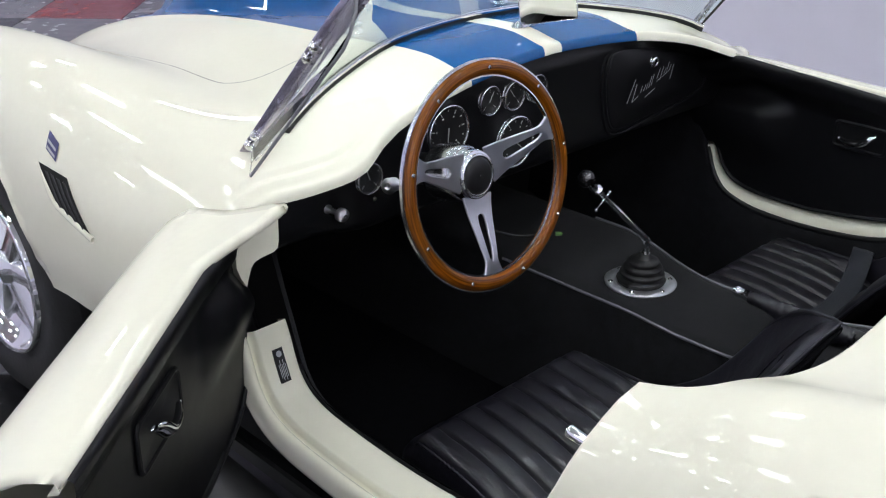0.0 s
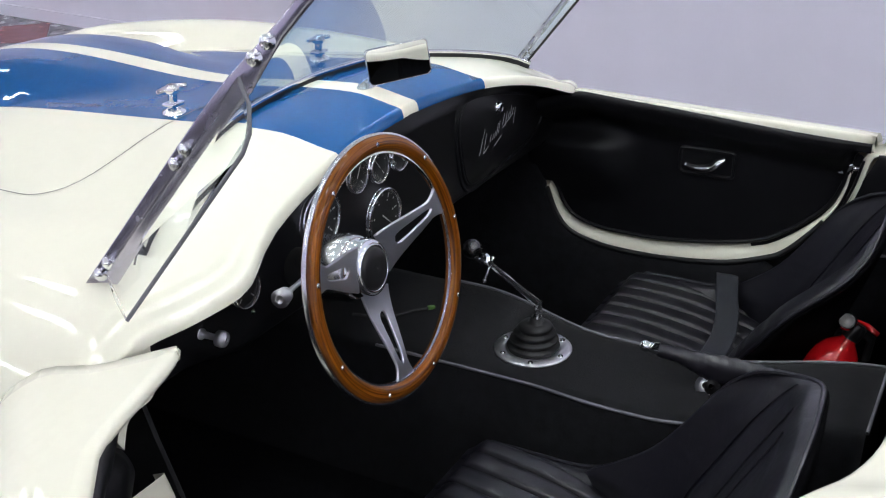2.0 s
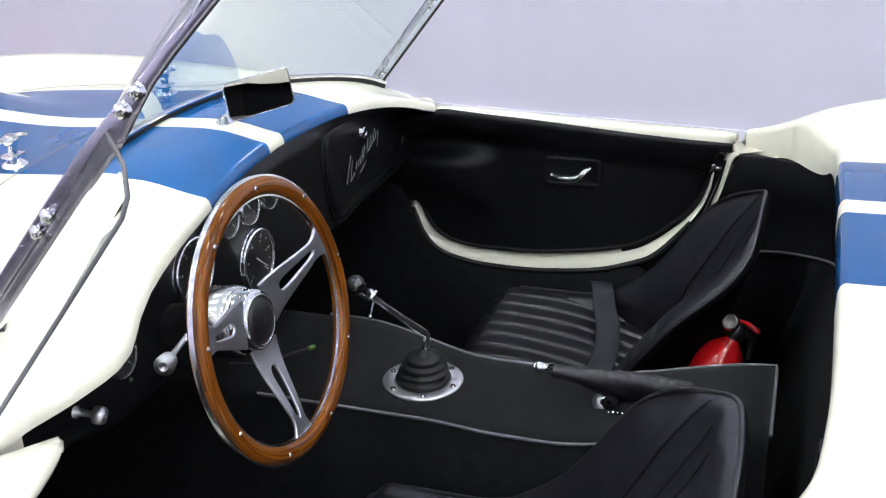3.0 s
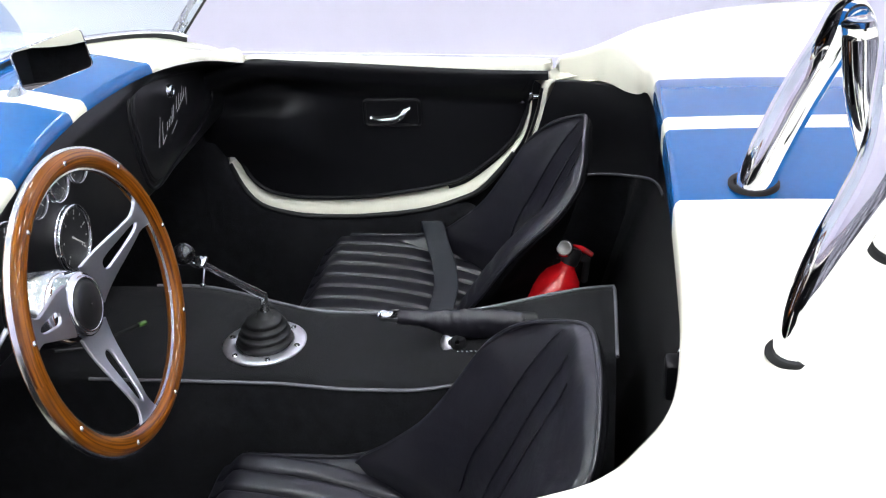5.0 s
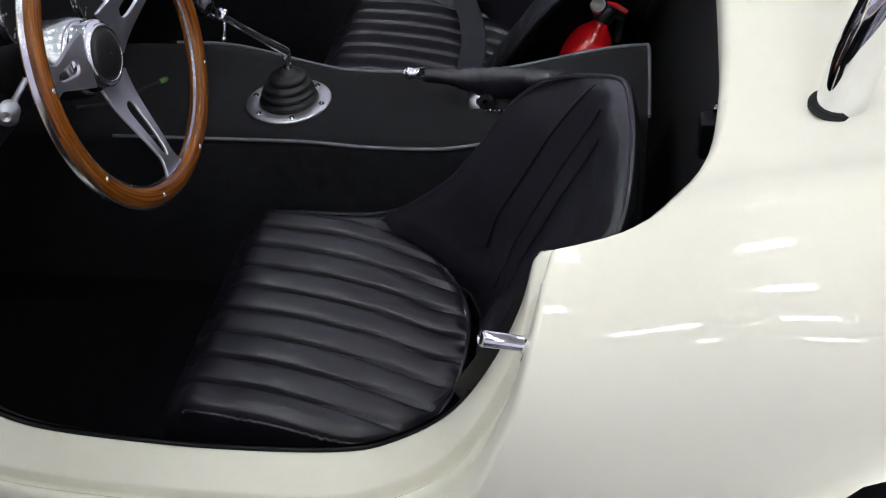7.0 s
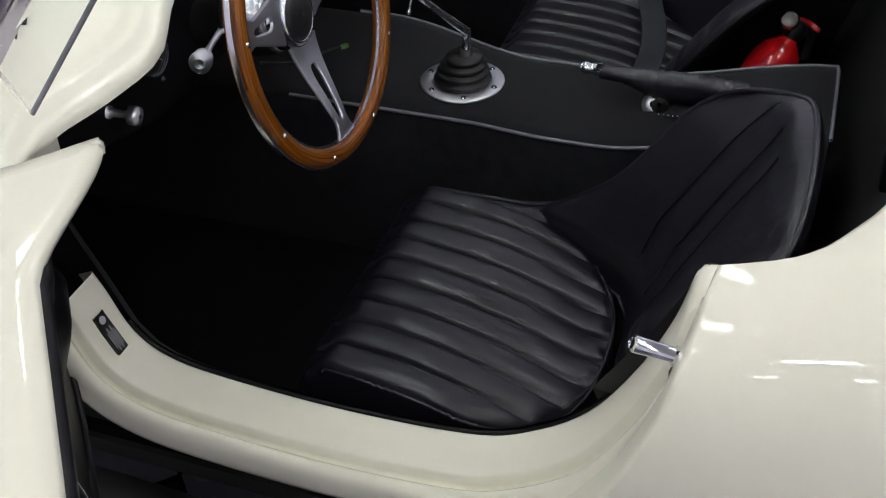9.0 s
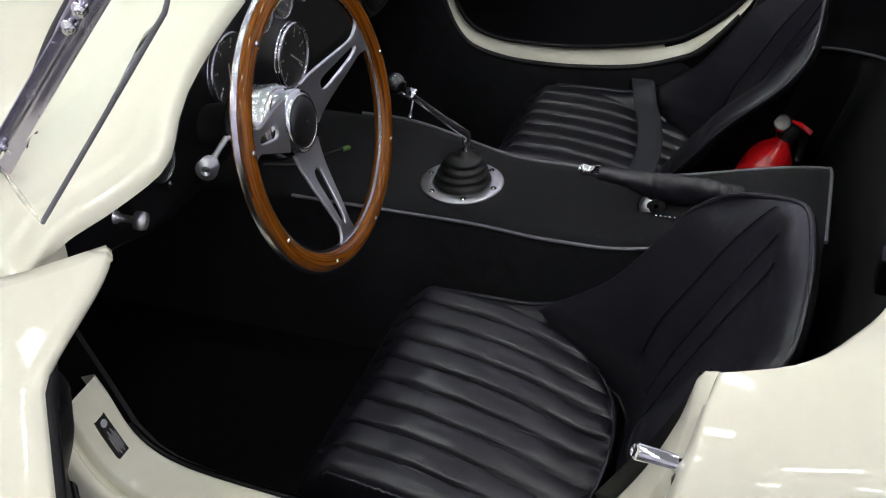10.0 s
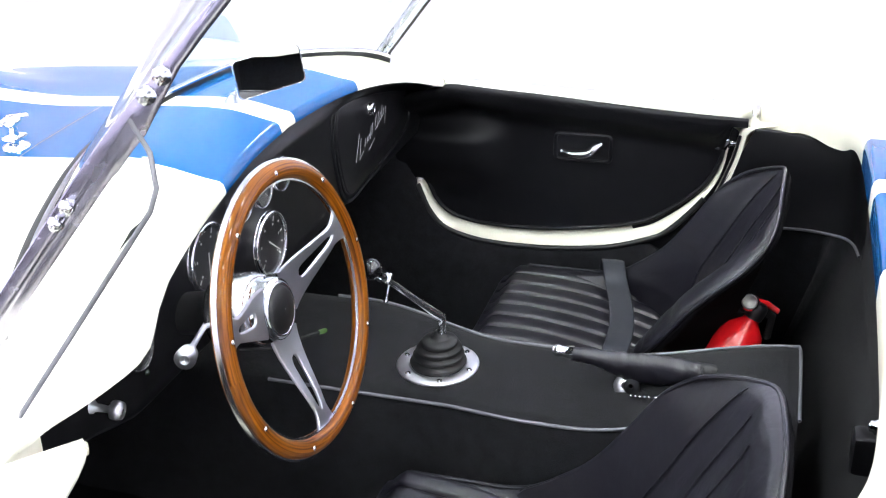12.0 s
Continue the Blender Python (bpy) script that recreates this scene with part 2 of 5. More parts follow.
# ---- the showroom ----
def flat_box(name, low, high, mat, label, kind="structure", category=""):
    bm = bmesh.new()
    block(bm, low, high)
    ob = part(name, bm, mat, None, smooth=False)
    return tagged(ob, label, category or name.split("_")[0], kind=kind)


(LX, LY, LZ), (HX, HY, HZ) = ROOM_LOW, ROOM_HIGH
WALL_TURN = pose(2.93, 0, 0, 0, 0, -5.9)
flat_box("wall_east", (0, LY - 0.5, LZ), (0.2, HY + 0.5, HZ), WALL, "plain pale lavender-white painted showroom wall").matrix_basis = WALL_TURN
flat_box("wall_west", (LX - 0.2, LY, LZ), (LX, HY, HZ), WALL, "plain pale showroom wall behind the visitor")
flat_box("wall_north", (LX - 0.2, HY, LZ), (HX + 0.2, HY + 0.2, HZ), WALL, "plain pale showroom end wall")
flat_box("wall_south", (LX - 0.2, LY - 0.2, LZ), (HX + 0.2, LY, HZ), WALL, "plain pale showroom end wall")
flat_box("ceiling", (LX - 0.2, LY - 0.2, HZ), (HX + 0.2, HY + 0.2, HZ + 0.2), CEILING, "flat white showroom ceiling")
flat_box("baseboard", (-0.015, LY, LZ), (-0.002, HY, LZ + 0.08), WALL, "pale painted baseboard at the foot of the wall").matrix_basis = WALL_TURN


# Ceiling lights: rows of long diffusers
def ceiling_light():
    lamp = thing("ceiling_light", "short white fluorescent fitting with a glowing diffuser on the ceiling", "light", group="fluorescent lights on the ceiling")
    bm = bmesh.new()
    block(bm, (-0.16, -0.34, -0.06), (0.16, 0.34, 0.0), bevel=0.012)
    part("tray", bm, TRAY, lamp, smooth=False)
    bm = bmesh.new()
    block(bm, (-0.13, -0.31, -0.085), (0.13, 0.31, -0.062), bevel=0.01)
    part("diffuser", bm, LAMP, lamp, smooth=False)
    return lamp


first_lamp = None
for row_x in (-5.5, -3.8, -2.1, -0.4, 1.3):
    for row_y in (-6.4, -4.1, -1.8, 0.5, 2.8, 5.1, 7.4):
        place = pose(row_x, row_y, HZ)
        if first_lamp is None:
            first_lamp = ceiling_light()
            first_lamp.matrix_basis = place
        else:
            copy_thing(first_lamp, place)


# ---- the car ----
car = thing("sports_car", "open two-seat roadster in cream with twin blue stripes, driver's door open", "car")
AXLE_F, AXLE_R, AXLE_Z = 1.14, -1.1, 0.432
STRIPE_IN, STRIPE_OUT = 0.026, 0.245

# Half cross-sections (out from the middle, height) along the car
FRONT = [
    (0.02, [(0, 0.992), (0.24, 0.982), (0.40, 0.958), (0.523, 0.918), (0.62, 0.885), (0.70, 0.868), (0.775, 0.79), (0.79, 0.64), (0.74, 0.44)]),
    (0.15, [(0, 1.008), (0.24, 0.999), (0.40, 0.975), (0.523, 0.937), (0.62, 0.905), (0.71, 0.876), (0.785, 0.79), (0.80, 0.64), (0.75, 0.44)]),
    (0.25, [(0, 1.026), (0.24, 1.016), (0.40, 0.990), (0.523, 0.962), (0.62, 0.932), (0.71, 0.890), (0.79, 0.79), (0.805, 0.65), (0.77, 0.50)]),
    (0.48, [(0, 1.014), (0.24, 1.006), (0.38, 0.982), (0.50, 0.955), (0.62, 0.944), (0.72, 0.905), (0.80, 0.80), (0.815, 0.67), (0.79, 0.55)]),
    (0.90, [(0, 0.985), (0.24, 0.977), (0.36, 0.948), (0.47, 0.925), (0.60, 0.962), (0.71, 0.935), (0.80, 0.82), (0.825, 0.67), (0.80, 0.55)]),
    (1.30, [(0, 0.918), (0.24, 0.908), (0.35, 0.865), (0.46, 0.862), (0.58, 0.940), (0.69, 0.915), (0.78, 0.79), (0.80, 0.62), (0.75, 0.45)]),
    (1.65, [(0, 0.81), (0.22, 0.80), (0.32, 0.77), (0.43, 0.79), (0.55, 0.875), (0.65, 0.845), (0.72, 0.72), (0.73, 0.58), (0.68, 0.42)]),
    (1.95, [(0, 0.66), (0.20, 0.65), (0.30, 0.645), (0.40, 0.66), (0.49, 0.71), (0.56, 0.68), (0.60, 0.60), (0.60, 0.52), (0.55, 0.40)]),
]
REAR = [
    (-0.50, [(0, 0.962), (0.20, 0.952), (0.35, 0.930), (0.48, 0.895), (0.58, 0.872), (0.67, 0.858), (0.765, 0.79), (0.80, 0.635), (0.765, 0.425)]),
    (-0.60, [(0, 0.964), (0.20, 0.954), (0.35, 0.932), (0.48, 0.897), (0.58, 0.877), (0.68, 0.872), (0.775, 0.80), (0.815, 0.64), (0.79, 0.42)]),
    (-0.72, [(0, 0.966), (0.20, 0.957), (0.35, 0.934), (0.48, 0.902), (0.58, 0.899), (0.68, 0.920), (0.79, 0.845), (0.845, 0.64), (0.83, 0.40)]),
    (-0.88, [(0, 0.968), (0.20, 0.959), (0.35, 0.938), (0.48, 0.917), (0.58, 0.931), (0.69, 0.950), (0.81, 0.87), (0.875, 0.65), (0.865, 0.40)]),
    (-1.10, [(0, 0.962), (0.20, 0.953), (0.35, 0.930), (0.48, 0.915), (0.58, 0.935), (0.69, 0.952), (0.82, 0.88), (0.89, 0.66), (0.875, 0.42)]),
    (-1.45, [(0, 0.915), (0.20, 0.905), (0.35, 0.88), (0.48, 0.868), (0.57, 0.88), (0.66, 0.89), (0.78, 0.82), (0.82, 0.65), (0.77, 0.42)]),
    (-1.85, [(0, 0.80), (0.18, 0.79), (0.32, 0.77), (0.44, 0.755), (0.52, 0.75), (0.60, 0.74), (0.68, 0.68), (0.70, 0.57), (0.64, 0.42)]),
    (-2.05, [(0, 0.62), (0.16, 0.615), (0.28, 0.61), (0.38, 0.60), (0.46, 0.59), (0.52, 0.58), (0.57, 0.54), (0.58, 0.49), (0.53, 0.42)]),
]


def section(table, y):
    """The half-section at y: smooth samples from the middle to the lower edge."""
    ys = np.array([s[0] for s in table])
    pts = np.array([s[1] for s in table])
    order = np.argsort(ys)
    ys, pts = ys[order], pts[order]
    y = min(max(y, ys[0]), ys[-1])
    i = min(max(int(np.searchsorted(ys, y)) - 1, 0), len(ys) - 2)
    h = ys[i + 1] - ys[i]
    t = (y - ys[i]) / h
    m0 = (pts[i + 1] - pts[i - 1]) / (ys[i + 1] - ys[i - 1]) if i > 0 else (pts[i + 1] - pts[i]) / h
    m1 = (pts[i + 2] - pts[i]) / (ys[i + 2] - ys[i]) if i + 2 < len(ys) else (pts[i + 1] - pts[i]) / h
    ctrl = (2 * t ** 3 - 3 * t ** 2 + 1) * pts[i] + (t ** 3 - 2 * t ** 2 + t) * h * m0 + (3 * t ** 2 - 2 * t ** 3) * pts[i + 1] + (t ** 3 - t ** 2) * h * m1
    return spline(ctrl, 8 * 24 + 1)


TOP_X = [0, STRIPE_IN, 0.08, 0.13, 0.18, 0.215, STRIPE_OUT, 0.28, 0.32, 0.36, 0.40, 0.44, 0.48, 0.505, 0.523, 0.545, 0.565, 0.585, 0.605, 0.622, 0.637, 0.650, 0.660, 0.666, 0.669, 0.6715, 0.6742, 0.6768]
SIDE_N = 16


def scoop(x, y):
    """The raised teardrop on the bonnet."""
    rise = 0.066 * smooth01((y - 0.52) / 0.62) * (1 - smooth01((y - 1.22) / 0.05))
    half = 0.11 + 0.125 * smooth01((y - 0.52) / 0.5)
    return rise * smooth01((half - abs(x)) / 0.075)


def skin(table, y, j):
    """Column j of the half-section at y: out and height."""
    s = section(table, y)
    k = 5 * 24
    if j < len(TOP_X):
        x = TOP_X[j] * (1 if s[k, 0] > 0.665 else s[k, 0] / 0.665)
        z = float(np.interp(x, s[:k + 14, 0], s[:k + 14, 1]))
        if table is FRONT:
            z += scoop(x, y)
        return x, z
    first = 0.6768 * (1 if s[k, 0] > 0.665 else s[k, 0] / 0.665)
    s = np.vstack([[first, float(np.interp(first, s[:k + 14, 0], s[:k + 14, 1]))], s[int(np.searchsorted(s[:k + 14, 0], first)):]])
    d = np.concatenate([[0], np.cumsum(np.linalg.norm(np.diff(s, axis=0), axis=1))])
    q = (j - len(TOP_X) + 1) / SIDE_N * d[-1]
    return float(np.interp(q, d, s[:, 0])), float(np.interp(q, d, s[:, 1]))


COLS = len(TOP_X) + SIDE_N


def top_height(table, x, y):
    s = section(table, y)
    z = float(np.interp(abs(x), s[:121, 0], s[:121, 1]))
    return z + (scoop(x, y) if table is FRONT else 0)


def side_out(table, y, z):
    s = section(table, y)[110:]
    return float(np.interp(-z, -s[:, 1], s[:, 0]))


SCUTTLE_EDGE = spline([(0, 0.157), (0.12, 0.153), (0.245, 0.138), (0.36, 0.127), (0.45, 0.117), (0.50, 0.104), (0.53, 0.099), (0.56, 0.106), (0.60, 0.124), (0.66, 0.152), (0.72, 0.160)], 160)


def front_edge(x, z, side=1):
    """Where the front body ends towards the cockpit and the door; the driver's side (-1) is cut further forward."""
    if side < 0:
        return float(np.interp(x, SCUTTLE_EDGE[:, 0], SCUTTLE_EDGE[:, 1])) + 0.06 * smooth01((0.805 - z) / 0.03)
    if x <= 0.523:
        return 0.157 - 0.335 * x * x
    return min(0.065 + 0.37 * (x - 0.523), 0.15) + 0.06 * smooth01((0.805 - z) / 0.03)


REAR_RIM = [(0, -0.724), (0.2, -0.724), (0.36, -0.723), (0.46, -0.717), (0.534, -0.707), (0.588, -0.689), (0.630, -0.668), (0.656, -0.648), (0.667, -0.625), (0.671, -0.604), (0.674, -0.579), (0.677, -0.556)]


RIM_FINE = spline(REAR_RIM, 200)


def rear_edge(x, z, side=1):
    if x <= 0.677:
        return float(np.interp(x, RIM_FINE[:, 0], RIM_FINE[:, 1]))
    return float(np.interp(z, (0.43, 0.455, 0.48, 0.51, 0.545, 0.58, 0.665, 0.75, 0.84, 0.87), (-0.46, -0.438, -0.426, -0.420, -0.426, -0.447, -0.494, -0.527, -0.550, -0.556)))


def arch(p, axle):
    """Pushes points of the flank out of the wheel opening; true when inside it."""
    return p[2] < 0.77 and math.hypot(p[1] - axle, p[2] - AXLE_Z - 0.02) < 0.42


def deck_x(x):
    """The stripes over the rear deck are a little narrower and set towards the passenger's side."""
    k = 1 - smooth01((abs(x) - 0.25) / 0.16)
    return x * (1 - 0.055 * k) + 0.015 * k


def body_shell(table, edge, far, axle, name, label):
    near = [0, 0.003, 0.007, 0.012, 0.018, 0.024, 0.030, 0.036, 0.042, 0.05, 0.062, 0.08]
    fine = [d / abs(far) for d in near] + [0.08 / abs(far) + (1 - 0.08 / abs(far)) * (k / 40) ** 1.15 for k in range(1, 41)]
    rows = []
    cols = [(-1, j) for j in range(COLS - 1, 0, -1)] + [(1, j) for j in range(COLS)]
    for v in fine:
        row = []
        for sgn, j in cols:
            y = far
            x0, z0 = skin(table, 0.12 if table is FRONT else -0.65, j)
            for _ in range(3):
                y0 = edge(x0, z0, sgn)
                y = y0 + v * (far - y0)
                x0, z0 = skin(table, y0, j)
            x, z = skin(table, y, j)
            if table is FRONT:
                gap = y - y0
                ends = smooth01((x - 0.47) / 0.07) * (1 - smooth01((x - 0.70) / 0.05))
                if sgn < 0:
                    z -= ends * (0.012 * (1 - smooth01((gap - 0.002) / 0.026)) + 0.0065 * math.exp(-((gap - 0.030) / 0.0065) ** 2))
                else:
                    z += ends * (0.0035 * math.exp(-((gap - 0.012) / 0.012) ** 2) - 0.0045 * math.exp(-((gap - 0.040) / 0.010) ** 2))
            row.append(Vector((deck_x(sgn * x) if table is REAR else sgn * x, y, z)))
        rows.append(row)
    # the rolled lip at the free edge
    into = -1 if table is FRONT else 1
    lip = []
    for dy, dz in ((0.008, -0.045), (0.008, -0.013), (0.005, -0.004)):
        row = []
        for k, p in enumerate(rows[0]):
            a, b = rows[0][max(k - 1, 0)], rows[0][min(k + 1, len(rows[0]) - 1)]
            tan = (b - a).normalized()
            side = Vector((-tan.y, tan.x, 0)) * (into if (-tan.y * 0 + tan.x) > 0 else -into)
            if dz < -0.02:
                fade = smooth01((abs(p.x) - (0.36 if p.x < 0 else 0.42)) / (0.10 if p.x < 0 else 0.20))
                dz_here = (dz + 0.025 * fade if p.x < 0 else dz * (1 - fade) + (0.814 - p.z) * fade) if table is REAR else -0.018
            else:
                dz_here = dz
            turn = smooth01((abs(p.x) - 0.6765) / 0.05)
            down = Vector((0, 0, dz_here)).lerp(Vector((-math.copysign(-dz * smooth01((abs(p.x) - 0.69) / 0.05), p.x), 0, 0)), turn)
            row.append(p + (side * dy).lerp(Vector((0, into * dy * 0.4, 0)), turn) + down)
        lip.append(row)
    rows = lip + rows
    bm = bmesh.new()

    def tint(i, j):
        a, b = (TOP_X[c] if c < len(TOP_X) else 1.0 for _, c in (cols[j], cols[j + 1]))
        return 1 if STRIPE_IN < (a + b) / 2 < STRIPE_OUT else 0
    grid(bm, rows, matf=tint)
    gone = [f for f in bm.faces if all(arch(v.co, axle) for v in f.verts)]
    bmesh.ops.delete(bm, geom=gone, context="FACES")
    for v in bm.verts:
        if v.is_boundary and v.co.z < 0.80:
            d = math.hypot(v.co.y - axle, v.co.z - AXLE_Z - 0.02)
            if d < 0.47 and d > 0.33:
                v.co.y = axle + (v.co.y - axle) * 0.43 / d
                v.co.z = AXLE_Z + 0.02 + (v.co.z - AXLE_Z - 0.02) * 0.43 / d
    return part(name, bm, [PAINT, BLUE], car, label, crease=60)


front_body = body_shell(FRONT, front_edge, 1.95, AXLE_F, "front_body", "glossy cream front body with two blue stripes over bonnet and scuttle")
rear_body = body_shell(REAR, rear_edge, -2.05, AXLE_R, "rear_body", "glossy cream rear body with two blue stripes over the deck")
# nose and tail close the shell
for y, table, name in ((1.95, FRONT, "nose_panel"), (-2.05, REAR, "tail_panel")):
    s = section(table, y)[::12]
    bm = bmesh.new()
    out = [bm.verts.new((x, y, z)) for x, z in s] + [bm.verts.new((-x, y, z)) for x, z in s[::-1][:-1]]
    bm.faces.new(out)
    part(name, bm, PAINT, car, smooth=False)


def line_on(table, pts, name, mat, width=0.004, lift=0.0012, parent=None):
    """A narrow strip laid on the upper body along points in plan."""
    bm = bmesh.new()
    p = spline(pts, 60)
    rows = []
    for i in range(len(p)):
        d = p[min(i + 1, len(p) - 1)] - p[max(i - 1, 0)]
        nrm = np.array([-d[1], d[0]]) / np.linalg.norm(d) * width / 2
        rows.append([Vector((*(p[i] + s * nrm), top_height(table, *(p[i] + s * nrm)) + lift)) for s in (-1, 1)])
    grid(bm, rows)
    return part(name, bm, mat, parent or car)


# The bonnet's shut line
line_on(FRONT, [(-0.46, 1.5), (-0.475, 1.25), (-0.485, 0.99), (-0.487, 0.74), (-0.505, 0.58), (-0.50, 0.51), (-0.44, 0.465), (-0.30, 0.46), (0, 0.465), (0.30, 0.46), (0.44, 0.465), (0.50, 0.51), (0.505, 0.58), (0.487, 0.74), (0.485, 0.99), (0.475, 1.25)], "bonnet_shut_line", SHUT, width=0.002)


# Bonnet latches
def latch(x, y):
    z = top_height(FRONT, x, y)
    bm = bmesh.new()
    m = Matrix.Translation((x, y, z))
    lathe(bm, [(0.020, 0.0), (0.020, 0.004), (0.012, 0.008), (0.008, 0.012), (0.008, 0.032), (0.013, 0.036), (0.013, 0.046), (0.006, 0.050)], m, n=14)
    base = part("bonnet_latch", bm, CHROME, car, "chrome bonnet latch")
    bm = bmesh.new()
    tube(bm, [(x - 0.028, y + 0.006, z + 0.042), (x, y, z + 0.045), (x + 0.028, y - 0.006, z + 0.042)], [0.004, 0.006, 0.004], n=8)
    part("handle", bm, CHROME, base)
    bm = bmesh.new()
    block(bm, (x - 0.016, y - 0.012, z + 0.012), (x + 0.016, y + 0.012, z + 0.02), bevel=0.003)
    part("clamp", bm, CHROME, base)


latch(-0.213, 0.49)
latch(0.213, 0.49)

# Fender vents and badges on both flanks
for sgn in (-1, 1):
    def flank(y, z, lift):
        return Vector((sgn * (side_out(FRONT, y, z) + lift), y, z))
    corner = [(0.702, 0.824), (0.596, 0.820), (0.490, 0.742), (0.620, 0.768)]

    def quad(u, v, lift):
        a = np.array(corner)
        p = (a[0] * (1 - u) + a[1] * u) * (1 - v) + (a[3] * (1 - u) + a[2] * u) * v
        return flank(p[0], p[1], lift)
    # A flat near-black sheet on the skin paints the shadow inside the vent
    bm = bmesh.new()
    grid(bm, [[quad(u, v, 0.0015) for u in np.linspace(0, 1, 6)] for v in np.linspace(0, 1, 8)])
    vent = part("fender_vent", bm, GAP, car, "louvred vent in the cream fender, its inner shadow painted near black")
    for k in range(4):
        bm = bmesh.new()
        u = 0.18 + 0.2 * k
        grid(bm, [[quad(u, v, 0.001), quad(u + 0.05, v, 0.0045), quad(u + 0.10, v, 0.001)] for v in np.linspace(0.12, 0.94, 8)])
        # The louvres are coloured black too, for the same inner shadow
        part("louvre", bm, RUBBER, vent)
    bm = bmesh.new()
    tube(bm, [quad(-0.03, v, 0.000) for v in np.linspace(0.0, 1.0, 7)] + [quad(u, 1.03, 0.001) for u in np.linspace(0.05, 1.0, 7)], [0.0015 + 0.0045 * smooth01(k / 5) for k in range(14)], n=8)
    part("lip", bm, PAINT, vent)
    bm = bmesh.new()
    rows = [[flank(0.706 - 0.048 * u - 0.014 * v, 0.877 - 0.028 * v - 0.013 * u, 0.003) for u in np.linspace(0, 1, 5)] for v in np.linspace(0, 1, 4)]
    grid(bm, rows)
    badge = part("fender_badge", bm, BADGE, car, "small dark blue enamel badge on the fender")
    bm = bmesh.new()
    for v in (0.35, 0.7):
        grid(bm, [[flank(0.701 - 0.038 * u - 0.014 * (v + dv), 0.8755 - 0.028 * (v + dv) - 0.0103 * u, 0.0045) for u in np.linspace(0, 1, 5)] for dv in (0, 0.16)])
    part("bar", bm, GREYPRINT, badge)


# Wheels
def wheel(x, y, sgn):
    m = aim((x, y, AXLE_Z), (sgn, 0, 0))
    bm = bmesh.new()
    lathe(bm, [(0.20, -0.12), (0.29, -0.125), (0.325, -0.10), (0.333, -0.05), (0.333, 0.05), (0.325, 0.10), (0.29, 0.125), (0.205, 0.115), (0.188, 0.04), (0.188, -0.06), (0.182, -0.112)], m, n=56)
    w = part("wheel", bm, TYRE, car, "black tyre on a bright cast wheel")
    bm = bmesh.new()
    lathe(bm, [(0.205, 0.05), (0.205, 0.123), (0.200, 0.129), (0.191, 0.116), (0.182, 0.088), (0.14, 0.072), (0.10, 0.070), (0.06, 0.08)], m, n=48)
    part("rim", bm, CHROME, w, "bright chromed rim")
    for k in range(6):
        bm = bmesh.new()
        r = m @ pose(0, 0, 0, 0, 0, 60 * k)
        rows = [[r @ Vector((d, s * wd, h)) for s, h in ((-1, 0.04), (-0.6, 0.105 - d * 0.08), (0.6, 0.105 - d * 0.08), (1, 0.04))] for d, wd in ((0.04, 0.034), (0.10, 0.028), (0.15, 0.030), (0.191, 0.044))]
        grid(bm, rows)
        part("spoke", bm, POLISH, w)
    bm = bmesh.new()
    lathe(bm, [(0.05, 0.05), (0.05, 0.09), (0.035, 0.115), (0.01, 0.12)], m, n=24)
    part("hub_nut", bm, CHROME, w)


for wy, off in ((AXLE_F, 0.635), (AXLE_R, 0.70)):
    for sgn in (-1, 1):
        wheel(sgn * off, wy, sgn)

# Inner arches and underside keep the wheel openings dark
for wy in (AXLE_F, AXLE_R):
    for sgn in (-1, 1):
        bm = bmesh.new()
        rows = [[Vector((sgn * x, wy + min(0.436 * math.cos(a), 0.436 if wy > 0 else 0.315), max(AXLE_Z + 0.02 + 0.436 * math.sin(a), 0.3))) for x in (0.45, 0.62, 0.76)] for a in np.linspace(-0.2, math.pi + 0.2, 20)]
        grid(bm, rows)
        part("inner_arch", bm, EXHAUST, car, "black inner wheel arch")
bm = bmesh.new()
block(bm, (-0.62, -1.9, 0.24), (0.62, 1.8, 0.27))
part("underside", bm, EXHAUST, car, "dark underside of the car", smooth=False)
for sgn in (-1, 1):
    bm = bmesh.new()
    tube(bm, [(sgn * 0.60, 0.75, 0.34), (sgn * 0.68, 0.55, 0.31), (sgn * 0.74, 0.35, 0.28), (sgn * 0.75, -0.2, 0.27), (sgn * 0.75, -0.7, 0.26)], [0.05, 0.055, 0.062, 0.062, 0.045], n=16)
    sp = part("side_pipe", bm, EXHAUST, car, "satin black side exhaust below the sill")
    for yy in (0.1, -0.45):
        bm = bmesh.new()
        lathe(bm, [(0.066, -0.015), (0.068, -0.012), (0.068, 0.012), (0.066, 0.015)], aim((sgn * 0.75, yy, 0.27), (0, 1, 0)), n=18)
        part("clamp", bm, PIPE_BROWN, sp)

# ---- door openings ----
# The opening's line seen from the side: along and height
OPENING = [(0.200, 0.642), (0.183, 0.605), (0.155, 0.535), (0.10, 0.50), (-0.01, 0.487), (-0.155, 0.484), (-0.30, 0.496), (-0.372, 0.525), (-0.439, 0.581), (-0.488, 0.665), (-0.52, 0.75), (-0.534, 0.812)]
# Across the jamb: out from the opening's inner edge, and away from the opening
JAMB = [(-0.004, 0.030), (-0.004, 0.004), (0.0, 0.0), (0.006, -0.001), (0.060, 0.000), (0.0635, 0.002), (0.066, 0.012), (0.068, 0.019), (0.071, 0.0195), (0.0735, 0.013), (0.080, 0.0085), (0.086, 0.0095), (0.090, 0.014), (0.0925, 0.022), (0.0935, 0.034), (0.0925, 0.046), (0.089, 0.056), (0.07, 0.064), (0.02, 0.066)]


